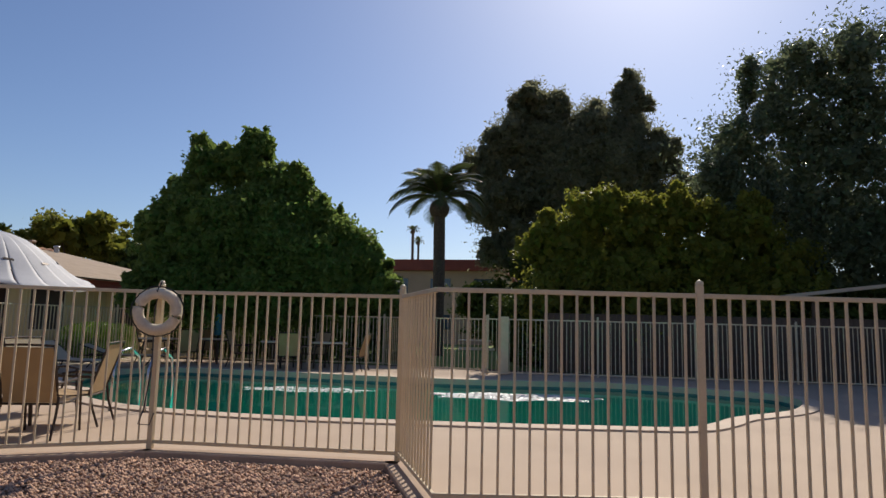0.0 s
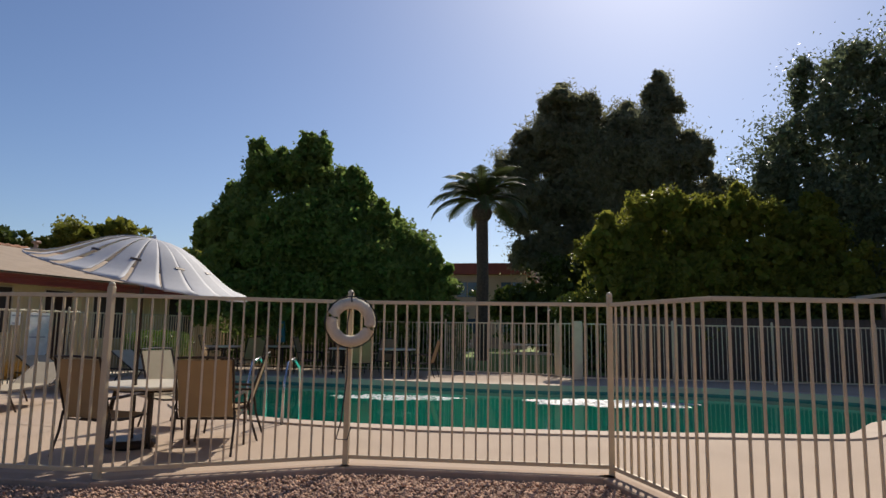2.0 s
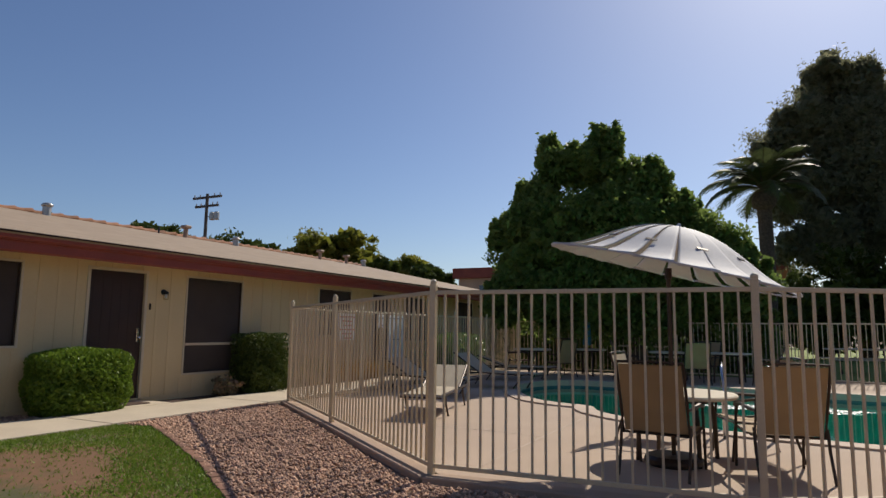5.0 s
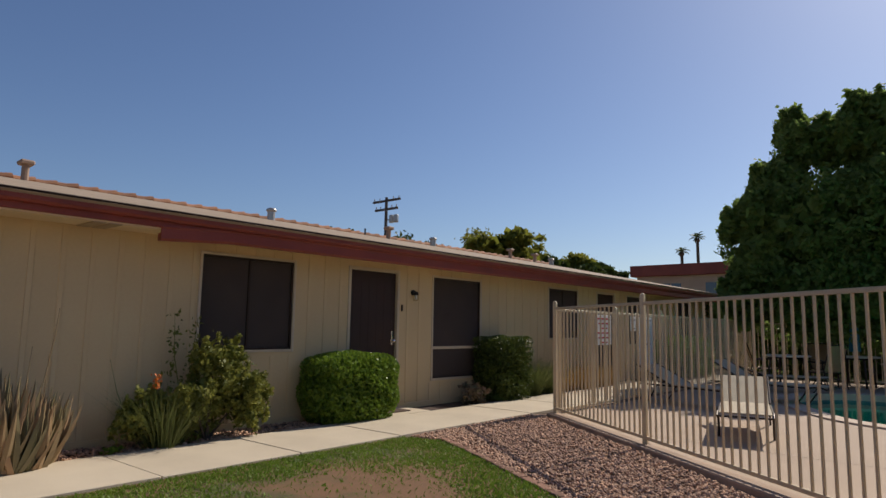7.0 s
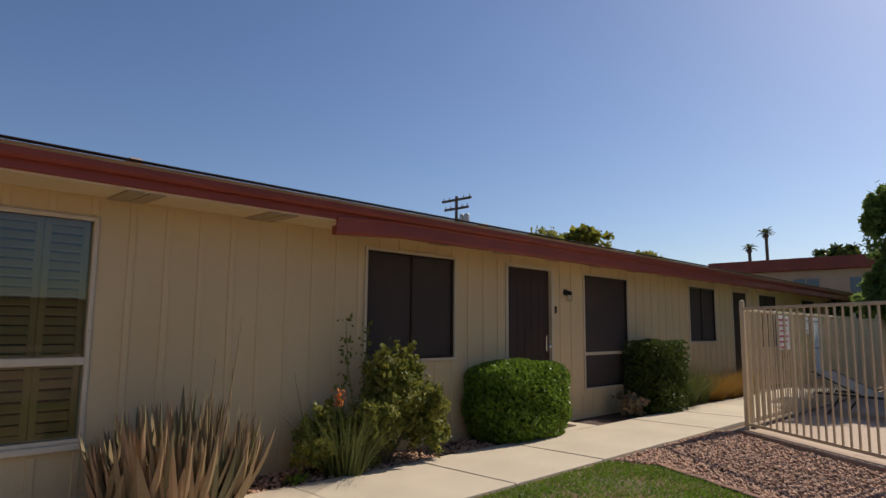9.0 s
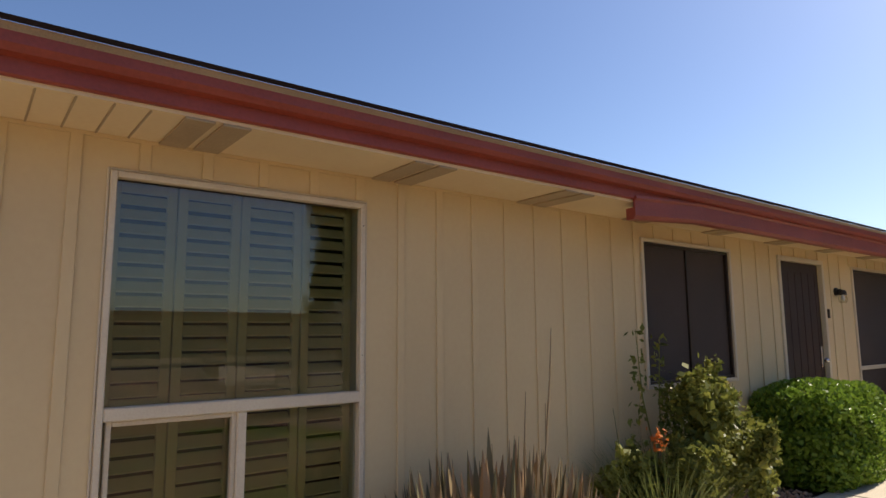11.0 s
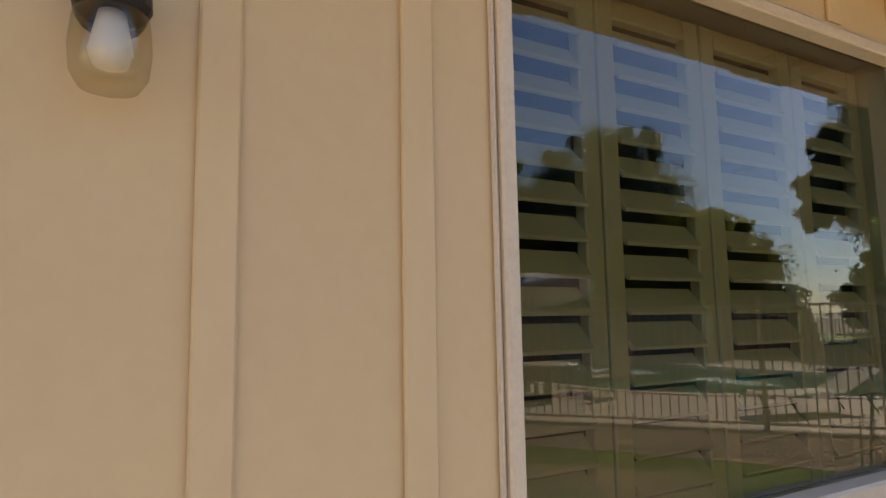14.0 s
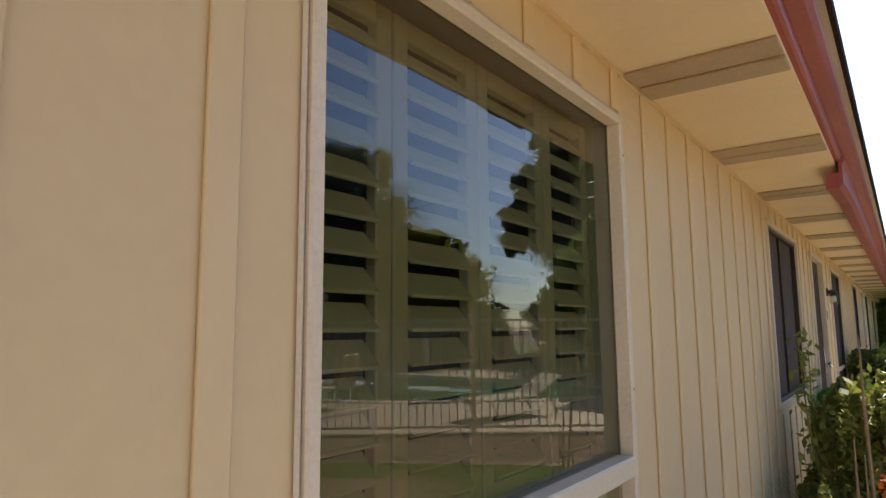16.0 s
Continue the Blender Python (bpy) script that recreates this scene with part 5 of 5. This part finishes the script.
tree("silvery_tree", "tall airy silvery green tree behind the pool", (7.6, 23.8, 0), sprigs([(7.6, 23.4, 6.0, 2.6, 2.2, 3.2)] + [(5.2, 23.4, 7.6, 1.5, 1.4, 1.1), (6.6, 23.2, 9.8, 1.4, 1.4, 1.2), (8.6, 22.8, 10.4, 1.5, 1.4, 1.2), (7.4, 23.0, 8.2, 1.7, 1.4, 1.3), (4.6, 23.6, 6.2, 1.1, 1.2, 1.0), (6.0, 23.0, 5.6, 1.6, 1.4, 1.4), (8.8, 22.6, 7.6, 1.8, 1.4, 1.8), (9.0, 22.3, 4.4, 1.9, 1.4, 2.0), (6.2, 22.8, 3.0, 1.9, 1.4, 1.8), (10.5, 22.0, 9.0, 1.7, 1.4, 1.7), (10.8, 21.8, 5.6, 1.8, 1.5, 2.1), (8.6, 22.4, 2.6, 2.6, 1.4, 2.2), (11.0, 21.8, 2.4, 2.2, 1.4, 2.2)], 110, 0.2, 0.5, 9, 1.3, 2.0), L_olive, 66000, 0.072, 0.22, 0.42, 0.26, 0.15)
tree("side_tree", "green tree beyond the end of the pool", (12.6, 20.8, 0), sprigs(lumpy((12.6, 20.8, 6.4), (2.7, 2.7, 4.6), 11, 0.75, (0.3, 0.5), 12), 40, 0.3, 0.6, 21), L_green, 30000, 0.085, 0.25)
tree("side_tree", "tall green tree beyond the end of the pool", (13.8, 16.8, 0), sprigs(lumpy((13.8, 16.8, 7.0), (2.4, 2.4, 5.2), 11, 0.75, (0.3, 0.5), 14), 40, 0.3, 0.6, 22), L_yellow, 30000, 0.085, 0.25)
for i, (x, y, r, z) in enumerate([(-39.0, 43.5, 3.6, 7.3), (-36.0, 46.0, 2.4, 5.4), (-43, 40, 3.0, 5.2), (-37.0, 53, 3.0, 6.3), (-33, 50, 2.4, 5.2), (-5.5, 60, 3, 6.0), (-22, 62, 4, 6)]):
    tree("far_tree", "rounded green tree beyond the roofs", (x, y, 0), lumpy((x, y, z), (r, r, r * 0.62), 8, 0.75, (0.35, 0.5), 30 + i), L_yellow if i in (0, 3) else L_hedge_dark, 5000, 0.19, 0.25, clump=0.14)
for i, (x, y, z) in enumerate([(-50.0, 34.0, 7.2), (-45.5, 38.0, 7.0), (-53.0, 28.0, 7.0)]):
    tree("far_tree", "rounded green tree beyond the roofs", (x, y, 0), lumpy((x, y, z), (3.6, 3.6, 2.0), 8, 0.75, (0.35, 0.5), 50 + i), L_hedge_dark, 4500, 0.19, 0.25, clump=0.14)
tree("shade_tree", "dense dark tree filling the gap behind the lawn", (-2.0, 35.0, 0), lumpy((-1.5, 35.0, 2.6), (4.6, 2.0, 2.7), 12, 0.8, (0.3, 0.5), 41), L_hedge_dark, 14000, 0.12, 0.2)
# hedges added to fill the dark band of bushes and tree shade
hedge_block("shade_fill_hedge", "tall dark hedge filling the band of bushes and tree shade", (4.5, 21.2, 1.3), (7.2, 0.8, 1.35), 26000, 0.07, L_hedge_dark, 6.0, 3)
hedge_block("shade_fill_hedge", "tall hedge filling the shade under the big tree", (-10.5, 21.8, 1.2), (4.6, 0.8, 1.25), 14000, 0.07, L_green, 6.0, 4)
# added row of dark boards, stands in for the shaded gravel and wall
screen = thing("shaded_backdrop", "added dark boards standing in for shaded gravel and a wall", "screen fence", kind="structure")
sl = mesh_of(bx(-0.072, 0.072, -0.012, 0.012, 0, 1.7), M_darkboard)
for i in range(100):
    ob = new("board", sl)
    ob.parent = screen
    ob.matrix_basis = pose(-1.2 + i * 0.15, 19.6 + 0.004 * math.sin(i * 4.1), 0.02)

shelter = thing("shade_shelter", "low shelter with a pale sloping roof behind the fence", "shelter")
rb = part("roof", bx(0, 5.2, 0, 0.7, -0.05, 0.05, bevel=0.01), M_coping, shelter, "pale sloping roof sheet")
rb.matrix_basis = pose(5.4, 19.75, 2.32, 0, -7.3, 0)
for x, z in ((6.2, 2.36), (10.0, 2.85)):
    part("post", bx(x - 0.05, x + 0.05, 20.05, 20.15, 0.0, z), M_darkboard, shelter)


def palm(name, label, x, y, z, trunk_r, fl, n, seed):
    t = thing(name, label, "palm tree")
    g = random.Random(seed)
    part("trunk", tb([(x, y, 0), (x + 0.05, y, z * 0.5), (x, y, z - 0.5 * fl / 2.6), (x, y, z - 0.15 * fl / 2.6)], [trunk_r * 1.15, trunk_r, trunk_r, trunk_r * 1.3], 12), M_palmbark, t)
    part("crown_heart", ball(bmesh.new(), (x, y, z - 0.5 * fl / 2.6), trunk_r * 1.75, 12), M_palmbark, t, smooth=True)
    for i in range(n):
        a_ = i * 2.39996
        up = 1.5 - 1.4 * (i / n) + g.uniform(-0.1, 0.1)
        ln = fl * g.uniform(0.85, 1.1)
        pts = []
        px, pz, ang_ = 0.0, 0.0, up
        for s in range(9):
            pts.append((px, pz))
            px += math.cos(ang_) * ln / 8
            pz += math.sin(ang_) * ln / 8
            ang_ -= 0.15 + 0.025 * s
        P = np.array([(x + p[0] * math.cos(a_), y + p[0] * math.sin(a_), z + p[1]) for p in pts])
        sd = np.array([-math.sin(a_), math.cos(a_), 0])
        qs = []
        m = 34
        f = np.linspace(0.12, 1, m)
        C = np.column_stack([np.interp(f * 8, range(9), P[:, j]) for j in range(3)])
        T = unit(np.gradient(C, axis=0))
        lw = ln * 0.26 * np.sin(np.clip(f * 1.05, 0, 1) * math.pi * 0.93 + 0.15)[:, None]
        for sgn in (-1, 1):
            tip = C + sd * sgn * lw * 0.8 + T * lw * 0.75 + np.array([0, 0, -1]) * lw * 0.35
            hw = T * ln * 0.017
            qs.append(np.stack([C - hw, C + hw, tip + hw * 0.3, tip - hw * 0.3], 1))
        fr = quads("frond", np.concatenate(qs), L_palm, t)
        part("frond_stem", tb([tuple(p) for p in P], [ln * 0.012 * (1 - 0.1 * k) for k in range(9)], 5), M_palmbark, fr)
    return t


palm("date_palm", "feathery date palm standing behind the pool", -5.97, 26.4, 6.62, 0.25, 2.5, 28, 3)
palm("distant_palm", "slim distant fan palm beyond the roofs", -22.9, 87.7, 14.6, 0.2, 1.3, 16, 4)
palm("distant_palm", "slim distant fan palm beyond the roofs", -27.0, 107.7, 15.6, 0.2, 1.4, 16, 5)
palm("distant_palm", "slim distant fan palm beyond the roofs", -36.4, 85.4, 13.4, 0.2, 1.3, 16, 6)
palm("distant_palm", "slim distant fan palm beyond the roofs", -38.3, 84.8, 11.6, 0.2, 1.2, 16, 7)

# two storey building in the distance
far = thing("apartment_building", "two storey stucco building with a red parapet", "building")
FX0, FX1, FY0, FY1, FZ = -26.2, -5.2, 42.0, 52.0, 5.6
part("wall", bx(FX0, FX1, FY0, FY1, 0, FZ - 0.75), M_far_wall, far)
part("parapet", bx(FX0 - 0.35, FX1 + 0.35, FY0 - 0.35, FY1 + 0.3, FZ - 0.75, FZ, bevel=0.03), M_far_red, far, "red brown parapet")
for i in range(7):
    for zz in (0.9, 3.3):
        x = FX0 + 1.6 + i * 2.95
        w_ = part("window", bx(x, x + 1.5, FY0 - 0.03, FY0 + 0.02, zz, zz + 1.1), M_far_wall, far)
        part("pane", bx(x + 0.06, x + 0.72, FY0 - 0.045, FY0 - 0.031, zz + 0.06, zz + 1.04), M_far_glass, w_)
        part("pane", bx(x + 0.78, x + 1.44, FY0 - 0.045, FY0 - 0.031, zz + 0.06, zz + 1.04), M_far_glass, w_)
for x in (-22.5, -16.0, -10.0):
    part("roof_unit", bx(x, x + 0.9, FY0 + 3, FY0 + 3.8, FZ - 0.2, FZ + 0.35, bevel=0.04), M_galv, far)
# low houses closing the view to the east and south; the south one is added, unseen
back = thing("closing_house", "added low cream house, unseen, closing the view behind the lawn", "house")
part("wall", bx(-30, 22, -20.0, -14.2, 0, 2.5), M_siding, back)
part("roof", bx(-30.4, 22.4, -20.4, -13.8, 2.5, 2.75, bevel=0.03), M_red, back)
east = thing("closing_house", "low cream house beyond the pool deck", "house")
part("wall", bx(24, 30, -20, 30, 0, 2.6), M_siding, east)
part("roof", bx(23.5, 30.5, -20.4, 30.4, 2.6, 2.85, bevel=0.03), M_red, east)

# utility pole
up_ = thing("utility_pole", "wooden utility pole with crossarms and transformer", "utility pole", at=pose(-33.9, 25.2, 0))
part("pole", tb([(0, 0, 0), (0, 0, 8.6)], [0.12, 0.085], 10), M_woodpole, up_)
for z, w_ in ((8.4, 1.1), (7.9, 0.9)):
    arm = part("crossarm", bx(-w_, w_, -0.05, 0.05, z - 0.06, z + 0.06), M_woodpole, up_)
    for s in (-0.9, -0.5, 0.5, 0.9):
        part("insulator", tb([(s * w_, 0, z + 0.06), (s * w_, 0, z + 0.2)], [0.04, 0.03], 6), M_galv, arm)
for s in (0.35, 0.7):
    part("transformer", tb([(s, 0.1, 7.1), (s, 0.1, 7.15), (s, 0.1, 7.5), (s, 0.1, 7.55)], [0.12, 0.15, 0.15, 0.1], 10), M_galv, up_)
part("brace", tb([(0, 0.05, 7.3), (0.7, 0.1, 7.3)], 0.03, 6), M_woodpole, up_)
